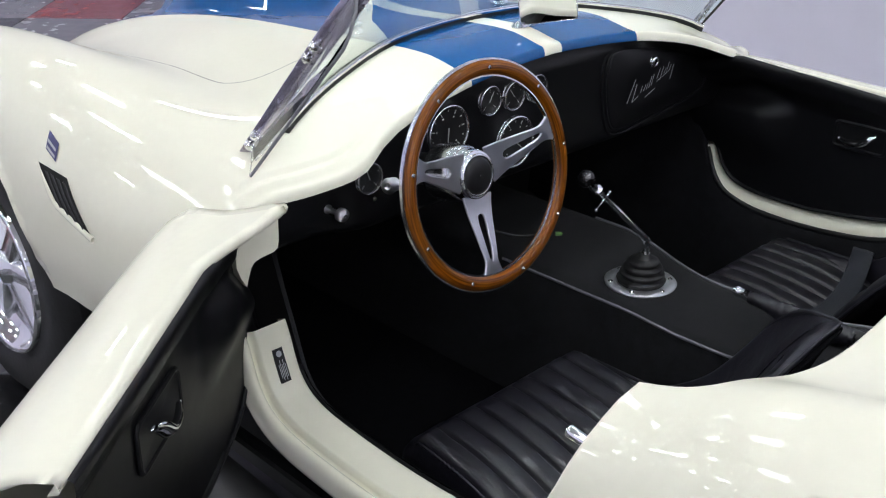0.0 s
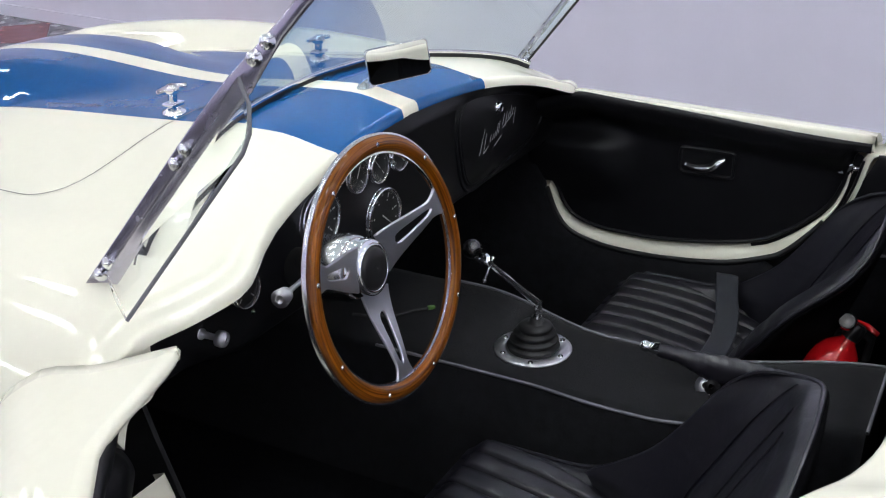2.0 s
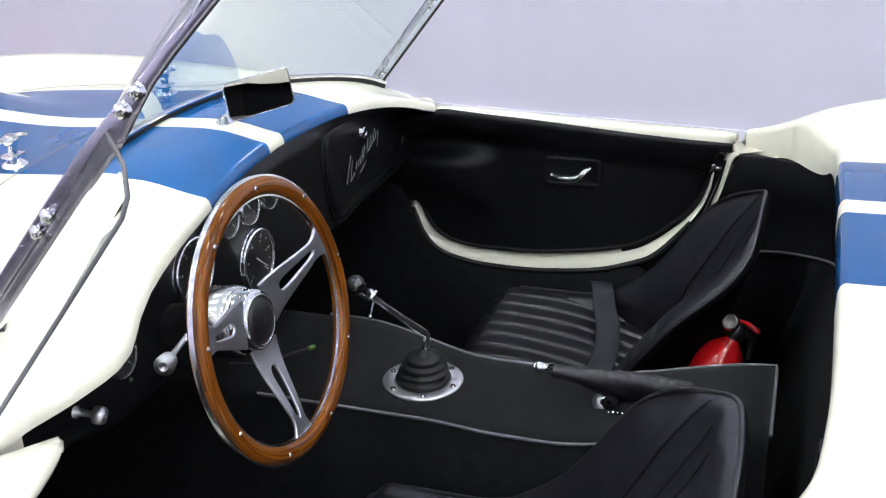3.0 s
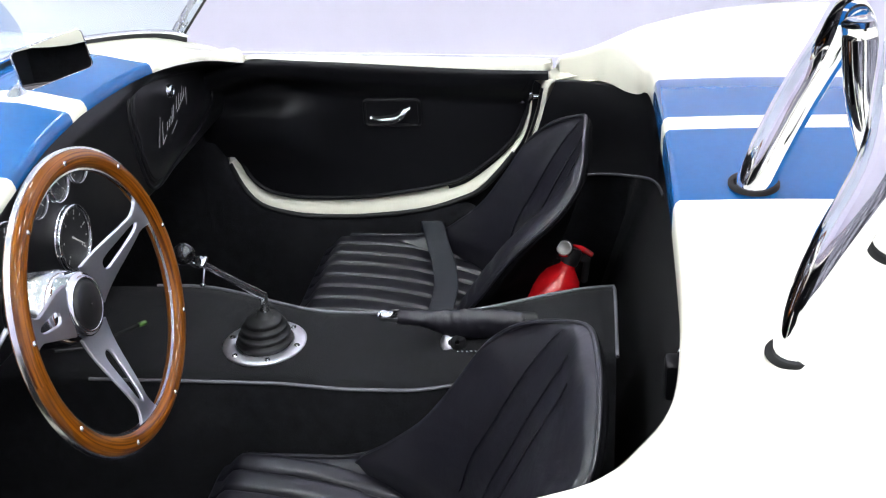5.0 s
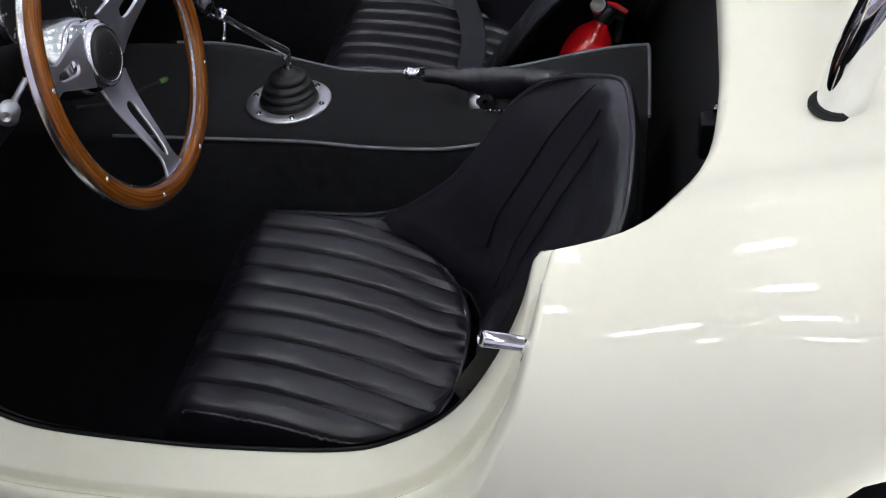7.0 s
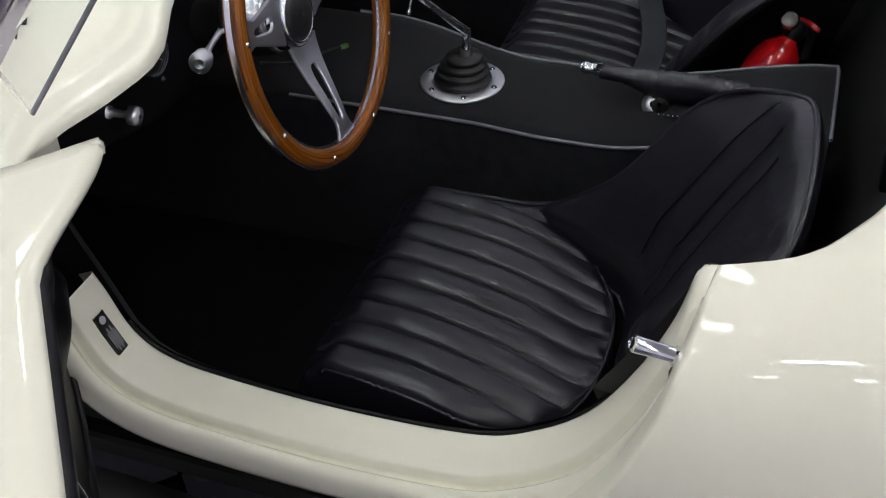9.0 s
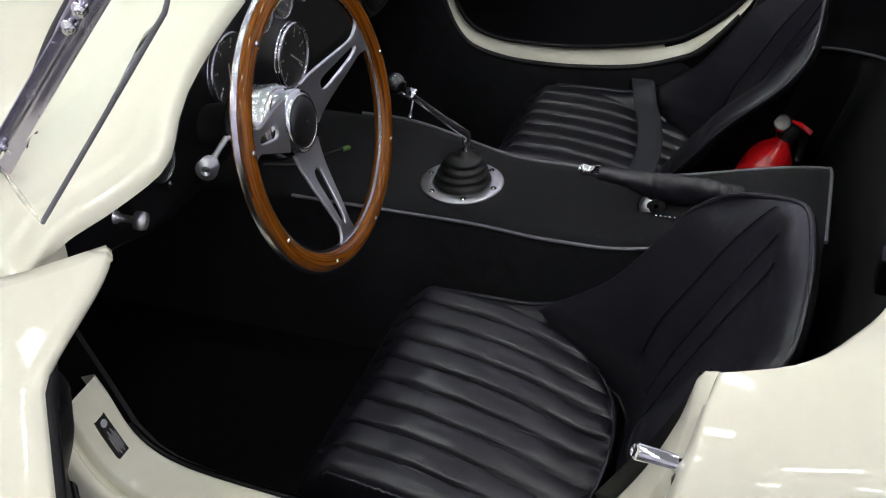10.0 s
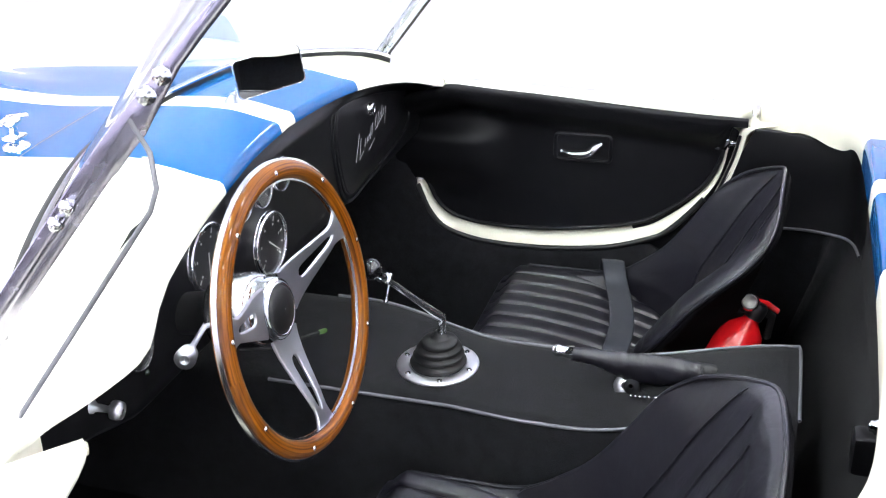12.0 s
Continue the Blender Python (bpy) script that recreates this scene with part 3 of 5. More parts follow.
def jamb_shift(y):
    """The passenger side's rear jamb stands a little further forward."""
    return 0.018 * smooth01((-0.40 - y) / 0.10)


def opening_sweep(sgn, profile, inner, n=64, trim=(0, 0)):
    p = spline(OPENING, n)[trim[0]:n - trim[1]]
    rows = []
    for i in range(len(p)):
        d = p[min(i + 1, len(p) - 1)] - p[max(i - 1, 0)]
        d = d / np.linalg.norm(d)
        away = np.array([d[1], -d[0]])
        if away[1] > 0.35:
            away = -away
        if i < 12 and away[0] < 0:
            away = -away
        if i > len(p) - 12 and away[0] > 0:
            away = -away
        row = []
        for o, a in profile:
            q = p[i] + away * a
            x = inner + o
            if o > 0.084 and a > 0.0:
                flow = smooth01((i - 29) / 9) * smooth01((o - 0.084) / 0.0085)
                q = p[i] + away * a * (1 + 0.3 * flow)
                x += flow * (1 - smooth01((q[1] - 0.56) / 0.08)) * (side_out(REAR, min(q[0], -0.5), q[1]) - 0.003 - x)
            row.append(Vector((sgn * x, q[0] + (jamb_shift(q[0]) if sgn > 0 else 0.0), q[1])))
        rows.append(row)
    return rows


for sgn in (-1, 1):
    bm = bmesh.new()
    jamb_rows = opening_sweep(sgn, JAMB if sgn < 0 else [(-0.004, 0.014)] + JAMB[1:], 0.63, trim=(2 if sgn < 0 else 0, 0))
    for back, rise, least in ((-0.006, 0.010, 0.628), (-0.012, 0.006, 0.634), (-0.040, 0.0, 0.66))[:3 if sgn > 0 else 0] or ((-0.006, 0.010, 0.628), (-0.012, 0.006, 0.634), (-0.016, 0.002, 0.668), (-0.045, 0.0, 0.69)):
        jamb_rows.append([Vector((sgn * max(abs(q.x), least), q.y + back, q.z + rise)) for q in jamb_rows[-1]])
    grid(bm, jamb_rows)
    sill = part("door_sill", bm, PAINT, car, "glossy cream sill and jamb of the door opening", crease=50)
    bm = bmesh.new()
    pts = [r[0] for r in opening_sweep(sgn, [(-0.006, 0.002)], 0.63)][10 if sgn < 0 else 0:]
    tube(bm, pts, 0.003, n=8)
    part("seal", bm, VINYL, sill)
    if sgn < 0:
        # maker's plate on the front of the jamb
        tl, tr, br, bl = (Vector(q) for q in ((-0.672, 0.178, 0.592), (-0.653, 0.178, 0.592), (-0.653, 0.1545, 0.5365), (-0.672, 0.1545, 0.5365)))
        lift = Vector((0, -0.93, 0.37))

        def on_plate(u, v, h):
            return (tl * (1 - u) + tr * u) * (1 - v) + (bl * (1 - u) + br * u) * v + lift * h
        bm = bmesh.new()
        grid(bm, [[on_plate(0, v, -0.002), on_plate(0, v, 0.003), on_plate(1, v, 0.003), on_plate(1, v, -0.002)] for v in (0, 0.5, 1)])
        pl = part("maker_plate", bm, DIAL, sill, "small black printed plate riveted to the sill", smooth=False)
        bm = bmesh.new()
        for k in range(5):
            u = 0.14 + 0.16 * k
            v0, v1 = (0.34, 0.94) if k % 2 else (0.46, 0.86)
            grid(bm, [[on_plate(u, v, 0.0035), on_plate(u + 0.07, v, 0.0035)] for v in (v0, v1)])
        ring_c = on_plate(0.5, 0.16, 0.0035)
        rim_pts = [ring_c + (tr - tl).normalized() * 0.0055 * math.cos(a) + (bl - tl).normalized() * 0.0055 * math.sin(a) for a in np.linspace(0, 2 * math.pi, 18, endpoint=False)]
        bm.faces.new([bm.verts.new(q) for q in rim_pts])
        part("print_bars", bm, GREYPRINT, pl, smooth=False)
        # hinge jamb under the scuttle
        bm = bmesh.new()
        m = Matrix.Translation((0, 0.158, 0)) @ pose(0, 0, 0, 90)
        out = [(0.655, 0.865), (0.657, 0.800), (0.660, 0.787), (0.668, 0.782), (0.695, 0.779), (0.706, 0.776), (0.713, 0.768), (0.718, 0.755), (0.7235, 0.738), (0.733, 0.755), (0.740, 0.775), (0.740, 0.85)]
        plate(bm, [(sgn * x, z) for x, z in out], 0.02, m)
        part("hinge_jamb", bm, PAINT, car, "cream hinge jamb under the scuttle", smooth=False)

# striker pin at the driver's rear jamb
for sgn in (-1,):
    tip, root = Vector((sgn * 0.716, -0.490, 0.785)), Vector((sgn * 0.696, -0.536, 0.760))
    bm = bmesh.new()
    m = aim(root, (0, 0.96, 0.28))
    lathe(bm, [(0.020, -0.010), (0.020, 0.002), (0.016, 0.004)], m @ Matrix.Diagonal((0.55, 1.5, 1, 1)), n=20)
    st = part("striker_plate", bm, EXHAUST, car, "dark striker plate with a chrome pin")
    bm = bmesh.new()
    lathe(bm, [(0.011, 0.0), (0.011, 0.008), (0.007, 0.012)], aim(root, tip - root), n=12)
    part("nut", bm, CHROME, st)
    bm = bmesh.new()
    tube(bm, [root, root.lerp(tip, 0.95), tip], [0.0072, 0.0085, 0.006], n=12)
    part("pin", bm, CHROME, st, "chrome striker pin")


# ---- doors ----
def opening_z(y):
    p = spline(OPENING, 80)[::-1]
    return float(np.interp(y, p[:, 0], p[:, 1]))


# Lower and upper line of the shut door's cream flange: along and height
FLANGE_LOW = [(0.163, 0.651), (0.138, 0.591), (0.103, 0.552), (0.041, 0.532), (-0.027, 0.525), (-0.133, 0.526), (-0.259, 0.541), (-0.343, 0.568), (-0.385, 0.590), (-0.433, 0.641), (-0.473, 0.697), (-0.491, 0.744), (-0.497, 0.781)]
FLANGE_HIGH = [(0.149, 0.655), (0.127, 0.604), (0.094, 0.573), (0.042, 0.558), (-0.025, 0.554), (-0.125, 0.556), (-0.250, 0.573), (-0.325, 0.591), (-0.365, 0.610), (-0.424, 0.655), (-0.465, 0.701), (-0.484, 0.746), (-0.490, 0.781)]
LINING_LINE = spline(FLANGE_LOW, 120)[::-1]
FLANGE_LINE = spline(FLANGE_HIGH + [(-0.50, 0.83)], 120)[::-1]


def door_section(y):
    """Out and height from the door's inner top edge over the crest to the lower edge."""
    a, b = section(FRONT, 0.02), section(REAR, -0.50)
    t = min(max((0.05 - y) / 0.6, 0), 1)
    s = a * (1 - t) + b * t
    return s[int(24 * 3):]


def door(place, open_door):
    """A door built shut on the right-hand side, then placed."""
    def at(x, y, z):
        return place @ Vector((x, y, z))
    steps = 28
    rows = []
    heights = 26
    for i in range(steps + 1):
        v = i / steps
        row = []
        for j in range(heights + 1):
            u = j / heights
            x0, z0 = 0.70, 0.86
            yy = 0.0
            for _ in range(3):
                yf, yr = front_edge(max(x0, 0.524), z0) - 0.004, (-0.549 if open_door else -0.536) + 0.10 * smooth01((0.80 - z0) / 0.3)
                yf -= 0.19 * smooth01((0.83 - z0) / 0.06) if open_door else 0.0
                yy = yf + v * (yr - yf)
                s = door_section(yy)
                inner = 0.525 + 0.081 * smooth01((0.065 - yy) / 0.16)
                k = max(int(np.argmax(s[:, 0] > inner)), 1)
                f = (inner - s[k - 1, 0]) / (s[k, 0] - s[k - 1, 0])
                s = np.vstack([s[k - 1] + f * (s[k] - s[k - 1]), s[k:]])
                low = min(opening_z(yy) + 0.012, 0.84)
                k = int(np.argmax(s[:, 1] < low))
                f = (s[k - 1, 1] - low) / (s[k - 1, 1] - s[k, 1])
                keep = np.vstack([s[:k], s[k - 1] + f * (s[k] - s[k - 1])])
                d = np.concatenate([[0], np.cumsum(np.linalg.norm(np.diff(keep, axis=0), axis=1))])
                x0, z0 = float(np.interp(u * d[-1], d, keep[:, 0])), float(np.interp(u * d[-1], d, keep[:, 1]))
            row.append((x0, yy, z0))
        # rolled inner edge
        a = row[0]
        deep = 0.45 if open_door else 1.0
        row = [(a[0] + 0.010, a[1], a[2] - 0.036 * deep), (a[0] - 0.003, a[1], a[2] - 0.028 * deep), (a[0] - 0.004, a[1], a[2] - 0.015 * deep), (a[0] - 0.002, a[1], a[2] - 0.004)] + row
        # return at the lower edge
        b = row[-1]
        row += [(b[0] - 0.006, b[1], b[2] - 0.004), (b[0] - 0.03, b[1], b[2])]
        rows.append([at(*p) for p in row])
    # ends fold inwards
    head = [p + (place.to_3x3() @ Vector((-0.012 if k > 4 else 0, -0.012, 0))) for k, p in enumerate(rows[0])]
    tail = [p + (place.to_3x3() @ Vector((-0.02 if k > 6 else 0, 0.006, 0))) for k, p in enumerate(rows[-1])]
    bm = bmesh.new()
    grid(bm, [head] + rows + [tail])
    d = part("door", bm, PAINT, car, "cream driver's door standing wide open with a black trim panel" if open_door else "cream passenger door, shut, with a black trim panel", crease=50)

    # cream flange round the trim
    ys = np.linspace(0.03 if open_door else 0.138, -0.533, 60)

    def panel_low(y):
        return min(opening_z(min(y, 0.15)) + 0.002 + max(0.0, y - 0.15) * 0.6, 0.79) if open_door else float(np.interp(y + 0.004 * smooth01(y / 0.06), FLANGE_LINE[:, 0], FLANGE_LINE[:, 1])) + 0.008
    bm = bmesh.new()
    if open_door:
        block(bm, (0.650, -0.30, 0.500), (0.70, 0.05, 0.506), place)
        line = [at(0.640, y, opening_z(y) + 0.002) for y in ys]
    else:
        low, high = spline(FLANGE_LOW, 60), spline(FLANGE_HIGH, 60)
        grid(bm, [[Vector((0.634, a[0], a[1] - 0.004)), Vector((0.627, a[0], a[1] - 0.001)), Vector((0.628, a[0], a[1] + 0.002))] + [Vector((0.629 + 0.026 * u ** 2.2, a[0] + (b[0] - a[0]) * u * 1.1, a[1] + (b[1] - a[1]) * u * 1.1)) for u in (0.3, 0.6, 0.85, 1.0, 1.15)] for a, b in zip(low, high)])
        line = [Vector((0.628, a[0], a[1] - 0.003)) for a in low[:48]]
    part("flange", bm, PAINT, d, "cream flange below the trim panel")
    bm = bmesh.new()
    tube(bm, line, 0.006, n=8)
    part("seal", bm, RUBBER, d)

    # trim panel with a padded bulge at its front
    def rim_of(y):
        sec = door_section(min(y, 0.055))
        rx = 0.525 + 0.081 * smooth01((0.065 - min(y, 0.055)) / 0.16)
        rx = max(rx, 0.602) if open_door else rx
        return rx, float(np.interp(rx, sec[:72, 0], sec[:72, 1]))
    bm = bmesh.new()
    rows = []
    for y in np.linspace(0.24 if open_door else 0.20, -0.532, 70):
        rim_x, rim_z = rim_of(y)
        if open_door:
            rim_x += (0.645 - rim_x) * smooth01((y - 0.03) / 0.06)
        hi = rim_z - 0.005 - 0.013 * smooth01(-y / 0.5) - max(0.0, y - 0.045) * (0.65 if open_door else 0.3)
        if open_door:
            hi = min(rim_z - 0.012, float(np.interp(y, (0.03, 0.085, 0.12, 0.172, 0.20, 0.24), (0.872, 0.818, 0.79, 0.755, 0.70, 0.61))))
        lo = min(panel_low(y), hi - 0.01)
        row = []
        for u in np.linspace(0, 1, 40):
            z = lo + (hi - lo) * u
            bulge = 0.034 * smooth01((y + 0.06) / 0.10) * smooth01((0.81 - z) / 0.05) * smooth01((z - 0.62) / 0.11)
            x = 0.640 - 0.008 * u - bulge
            up = smooth01((z - hi + 0.085) / 0.07)
            x = x * (1 - up) + (rim_x - 0.011) * up + 0.0035 * math.exp(-((z - hi + 0.022) / 0.004) ** 2)
            row.append(at(x, y, z))
        row.append(at(rim_x - 0.006, y, hi + 0.004))
        row.append(at(rim_x + 0.012, y, hi + 0.001))
        rows.append(row)
    grid(bm, rows)
    trim = part("trim_panel", bm, VINYL, d, "black vinyl trim panel")
    if not open_door:
        # black strip painting the shade in the gap behind the trim's rear edge
        bm = bmesh.new()
        rear = [(q[0] + jamb_shift(q[0]), q[1]) for q in spline(OPENING, 64) if q[0] < -0.33]
        edge = spline([(-0.33, 0.585)] + FLANGE_HIGH[8:] + [(-0.50, 0.83)], len(rear))
        grid(bm, [[Vector((0.642, a[0] + 0.02, a[1] + 0.01)), Vector((0.644, b[0], b[1]))] for a, b in zip(edge, rear)])
        part("gap_shade", bm, VINYL, trim)
    bm = bmesh.new()
    tube(bm, [at(0.637, y, panel_low(y) + 0.001) for y in np.linspace(0.24 if open_door else 0.15, -0.53, 60)], 0.0045, n=8)
    part("piping", bm, VINYL, trim)

    # recessed inner handle
    grow = 1.3 if open_door else 1.0
    m = place @ Matrix.Translation((0.6335, -0.225 if open_door else -0.205, 0.724 if open_door else 0.760)) @ pose(0, 0, 0, 90, 0, 0) @ pose(0, 0, 0, 0, -90, 0) @ Matrix.Diagonal((grow, grow, 1, 1))
    bm = bmesh.new()
    outl = rounded(-0.058, -0.028, 0.058, 0.028, 0.010)
    loop_tube(bm, [m @ Vector((x, y, 0.001)) for x, y in outl], 0.0042, n=8)
    rec = part("handle_recess", bm, VINYL, d, "black recess for the inner handle")
    bm = bmesh.new()
    n = len(outl)
    grid(bm, [[m @ Vector((x, y, 0.003)) for x, y in outl], [m @ Vector((x * 0.9, y * 0.85, 0.0015)) for x, y in outl], [m @ Vector((x * 0.05, y * 0.05, 0.0012)) for x, y in outl]], closed=True)
    part("cup", bm, VINYL, rec)
    bm = bmesh.new()
    pts = spline([(-0.045, -0.008, 0.006), (-0.02, -0.010, 0.016), (0.012, -0.004, 0.022), (0.030, 0.012, 0.020), (0.040, 0.018, 0.016)], 18)
    tube(bm, [m @ Vector(p) for p in pts], [0.0040 + 0.0085 * math.sin(math.pi * min(1.0, (i + 1) / 19) ** 1.4) ** 0.8 for i in range(18)], n=12, squash=0.5)
    part("lever", bm, CHROME, rec, "chrome lever")
    # latch at the rear edge
    bm = bmesh.new()
    slide = 0.0 if open_door else 0.020
    block(bm, (0.632, -0.520 + slide, 0.775), (0.648, -0.490 + slide, 0.800), place, bevel=0.004)
    lt = part("door_latch", bm, CHROME, d, "chrome door latch")
    bm = bmesh.new()
    tube(bm, [at(0.64, -0.50 + slide, 0.788), at(0.64, -0.545 + slide, 0.790)], 0.006, n=10)
    part("bolt", bm, CHROME, lt)
    return d


door(Matrix(), False)
HINGE = Matrix.Translation((-0.641, 0.261, 0))
door(HINGE @ pose(0, 0, 0, 0, 0, -50.5) @ HINGE.inverted() @ Matrix.Diagonal((-1, 1, 1, 1)), True)

# ---- cockpit ----
DASH_Y = 0.150


def dash_y(x):
    return DASH_Y + 0.035 * smooth01((-0.47 - x) / 0.09)


bm = bmesh.new()
rows = []
for x in np.linspace(-0.655, 0.655, 54):
    dy = dash_y(x)
    zt = top_height(FRONT, x, dy) - 0.012
    ye = front_edge(abs(x), 0.9, 1 if x > 0 else -1) - 0.004
    zt -= 0.012 * smooth01((-x - 0.47) / 0.06)
    rows.append([Vector((x, ye + 0.004, top_height(FRONT, x, ye) - 0.017 - 0.012 * smooth01((-x - 0.47) / 0.06))), Vector((x, (ye + dy) / 2, zt - 0.020)), Vector((x, dy - 0.006, zt - 0.026)), Vector((x, dy, zt - 0.04)), Vector((x, dy, 0.80)), Vector((x, dy + 0.002, 0.775)), Vector((x, dy + 0.014, 0.762)), Vector((x, dy + 0.06, 0.762))])
grid(bm, rows)
part("dashboard", bm, VINYL, car, "flat black vinyl dashboard under the scuttle")


def dash_plane(x, z, lift=0.0):
    """On the dashboard, x of the picture to the right, z towards the driver."""
    return Matrix.Translation((x, dash_y(x) - lift, z)) @ Matrix(((1, 0, 0), (0, 0, -1), (0, 1, 0))).to_4x4()


def gauge(x, z, r, ticks, needle, label):
    m = dash_plane(x, z)
    bm = bmesh.new()
    lathe(bm, [(r * 1.10, 0.0), (r * 1.11, 0.004), (r * 1.09, 0.0070), (r * 1.055, 0.0085), (r * 1.02, 0.0078), (r * 1.0, 0.0055), (r * 0.96, 0.001)], m, n=36)
    g = part("gauge", bm, CHROME, car, label)
    bm = bmesh.new()
    lathe(bm, [(r * 1.0, 0.0012), (r * 0.995, 0.0040), (r * 0.97, 0.0022)], m, n=32)
    part("dial", bm, DIAL, g, smooth=False)
    bm = bmesh.new()
    for k in range(ticks):
        a = radians(225 - 270 * k / (ticks - 1))
        q = m @ pose(0, 0, 0.0026) @ pose(0, 0, 0, 0, 0, math.degrees(a))
        long = k % 2 == 0
        plate(bm, [(r * (0.74 if long else 0.82), -r * 0.024), (r * 0.90, -r * 0.024), (r * 0.90, r * 0.024), (r * (0.74 if long else 0.82), r * 0.024)], 0.0003, q)
        if long:
            plate(bm, [(r * 0.60, -r * 0.035), (r * 0.66, -r * 0.035), (r * 0.66, r * 0.035), (r * 0.60, r * 0.035)], 0.0003, q)
    part("markings", bm, PRINT, g)
    bm = bmesh.new()
    q = m @ pose(0, 0, 0.0042) @ pose(0, 0, 0, 0, 0, needle)
    plate(bm, [(-r * 0.15, -r * 0.03), (r * 0.72, -r * 0.012), (r * 0.72, r * 0.012), (-r * 0.15, r * 0.03)], 0.0006, q)
    part("needle", bm, PRINT, g)
    bm = bmesh.new()
    lathe(bm, [(r * 0.98, 0.0072), (r * 0.98, 0.0088)], m, n=32)
    glass = part("lens", bm, LENS, g, smooth=False)
    glass.visible_shadow = False
    return g


gauge(-0.285, 0.899, 0.046, 11, -95, "large round black gauge with a chrome bezel")
gauge(-0.104, 0.838, 0.047, 11, -40, "large round black gauge with a chrome bezel")
for gx, gz, gn in ((-0.178, 0.935, 60), (-0.113, 0.931, 130), (-0.047, 0.932, 100)):
    gauge(gx, gz, 0.0255, 5, gn, "small round black gauge with a chrome bezel")
gauge(-0.473, 0.860, 0.0255, 5, 110, "small round black gauge with a chrome bezel")

for lx, lz, mat, lab in ((-0.398, 0.934, BADGE, "small blue warning light"), (-0.459, 0.818, GREEN_LENS, "small dark green warning light")):
    bm = bmesh.new()
    lathe(bm, [(0.0042, 0), (0.0042, 0.0015), (0.0028, 0.0024), (0.0024, 0.003), (0.001, 0.0034)], dash_plane(lx, lz), n=14)
    part("warning_light", bm, mat, car, lab)
# pull switches
for kx, kz in ((-0.539, 0.813),):
    bm = bmesh.new()
    lathe(bm, [(0.011, 0), (0.011, 0.004), (0.007, 0.007), (0.006, 0.024), (0.009, 0.028), (0.0155, 0.030), (0.0165, 0.038), (0.0145, 0.044), (0.004, 0.045)], dash_plane(kx, kz) @ pose(0, 0, 0, 4, 8, 0) @ Matrix.Diagonal((0.74, 0.74, 0.92, 1)), n=22)
    part("pull_switch", bm, SATIN, car, "aluminium pull switch knob")

# glovebox
LID = [(0.172, 0.90), (0.178, 0.94), (0.205, 0.962), (0.30, 0.950), (0.45, 0.915), (0.53, 0.888), (0.545, 0.86), (0.53, 0.825), (0.46, 0.806), (0.32, 0.793), (0.235, 0.786), (0.20, 0.80), (0.182, 0.84)]
out = spline(LID, 60, closed=True)
bm = bmesh.new()
cx, cz = 0.35, 0.87
rows = []
for f, lift in ((1.0, -0.002), (0.985, 0.004), (0.96, 0.0055), (0.5, 0.0058), (0.02, 0.0058)):
    rows.append([Vector((cx + (x - cx) * f, DASH_Y - lift, cz + (z - cz) * f)) for x, z in out])
grid(bm, rows, closed=True)
lid = part("glovebox_lid", bm, VINYL, car, "black glovebox lid with silver scribble and chrome lock")
bm = bmesh.new()
loop_tube(bm, [(x, DASH_Y - 0.001, z) for x, z in out], 0.0032, n=8)
part("piping", bm, VINYL, lid)
bm = bmesh.new()
loop_tube(bm, [(cx + (x - cx) * 1.07, DASH_Y - 0.001, cz + (z - cz) * 1.12) for x, z in out], 0.0035, n=8)
part("surround", bm, VINYL, lid)
bm = bmesh.new()
lathe(bm, [(0.0125, 0.004), (0.0125, 0.010), (0.010, 0.014), (0.006, 0.014), (0.005, 0.011)], dash_plane(0.332, 0.917), n=20)
part("lock", bm, CHROME, lid, "chrome lock")
# silver writing as plain slanted bars
bm = bmesh.new()
for sx, sz, ln, an, wd in ((0.245, 0.868, 0.075, 62, 0.0016), (0.258, 0.862, 0.055, 70, 0.0016), (0.262, 0.848, 0.032, 25, 0.0016), (0.285, 0.866, 0.022, 68, 0.0014), (0.297, 0.867, 0.020, 60, 0.0014), (0.307, 0.869, 0.021, 66, 0.0014), (0.318, 0.876, 0.036, 70, 0.0014), (0.327, 0.879, 0.034, 70, 0.0014), (0.32, 0.852, 0.05, 22, 0.0016), (0.349, 0.890, 0.034, 66, 0.0016), (0.362, 0.888, 0.040, 70, 0.0016), (0.375, 0.892, 0.020, 62, 0.0014), (0.385, 0.896, 0.038, 68, 0.0014), (0.395, 0.895, 0.022, 60, 0.0014), (0.404, 0.885, 0.045, 72, 0.0014), (0.37, 0.882, 0.07, 20, 0.0013)):
    ln *= 0.72
    q = dash_plane(sx * 0.92 + 0.035, sz - 0.004, 0.0064) @ pose(0, 0, 0, 0, 0, an)
    plate(bm, [(-ln / 2, -wd / 2), (ln / 2, -wd / 2), (ln / 2, wd / 2), (-ln / 2, wd / 2)], 0.0004, q)
part("writing_bars", bm, GREYPRINT, lid, "silver handwriting strokes")

# ---- steering ----
WC = Vector((-0.354, -0.019, 0.878))
DISH = -0.025
AXIS = Vector((-0.008, -1, 0.183)).normalized()
WM = Matrix.Translation(WC) @ Matrix((Vector((0, 0, 1)).cross(AXIS).normalized() * 1, AXIS.cross(Vector((0, 0, 1)).cross(AXIS).normalized()), AXIS)).transposed().to_4x4()


def turned(name, bm, mat, parent, label="", **k):
    """A part built in the wheel's own frame."""
    ob = part(name, bm, mat, parent, label, **k)
    ob.matrix_basis = WM if parent is car else Matrix()
    return ob


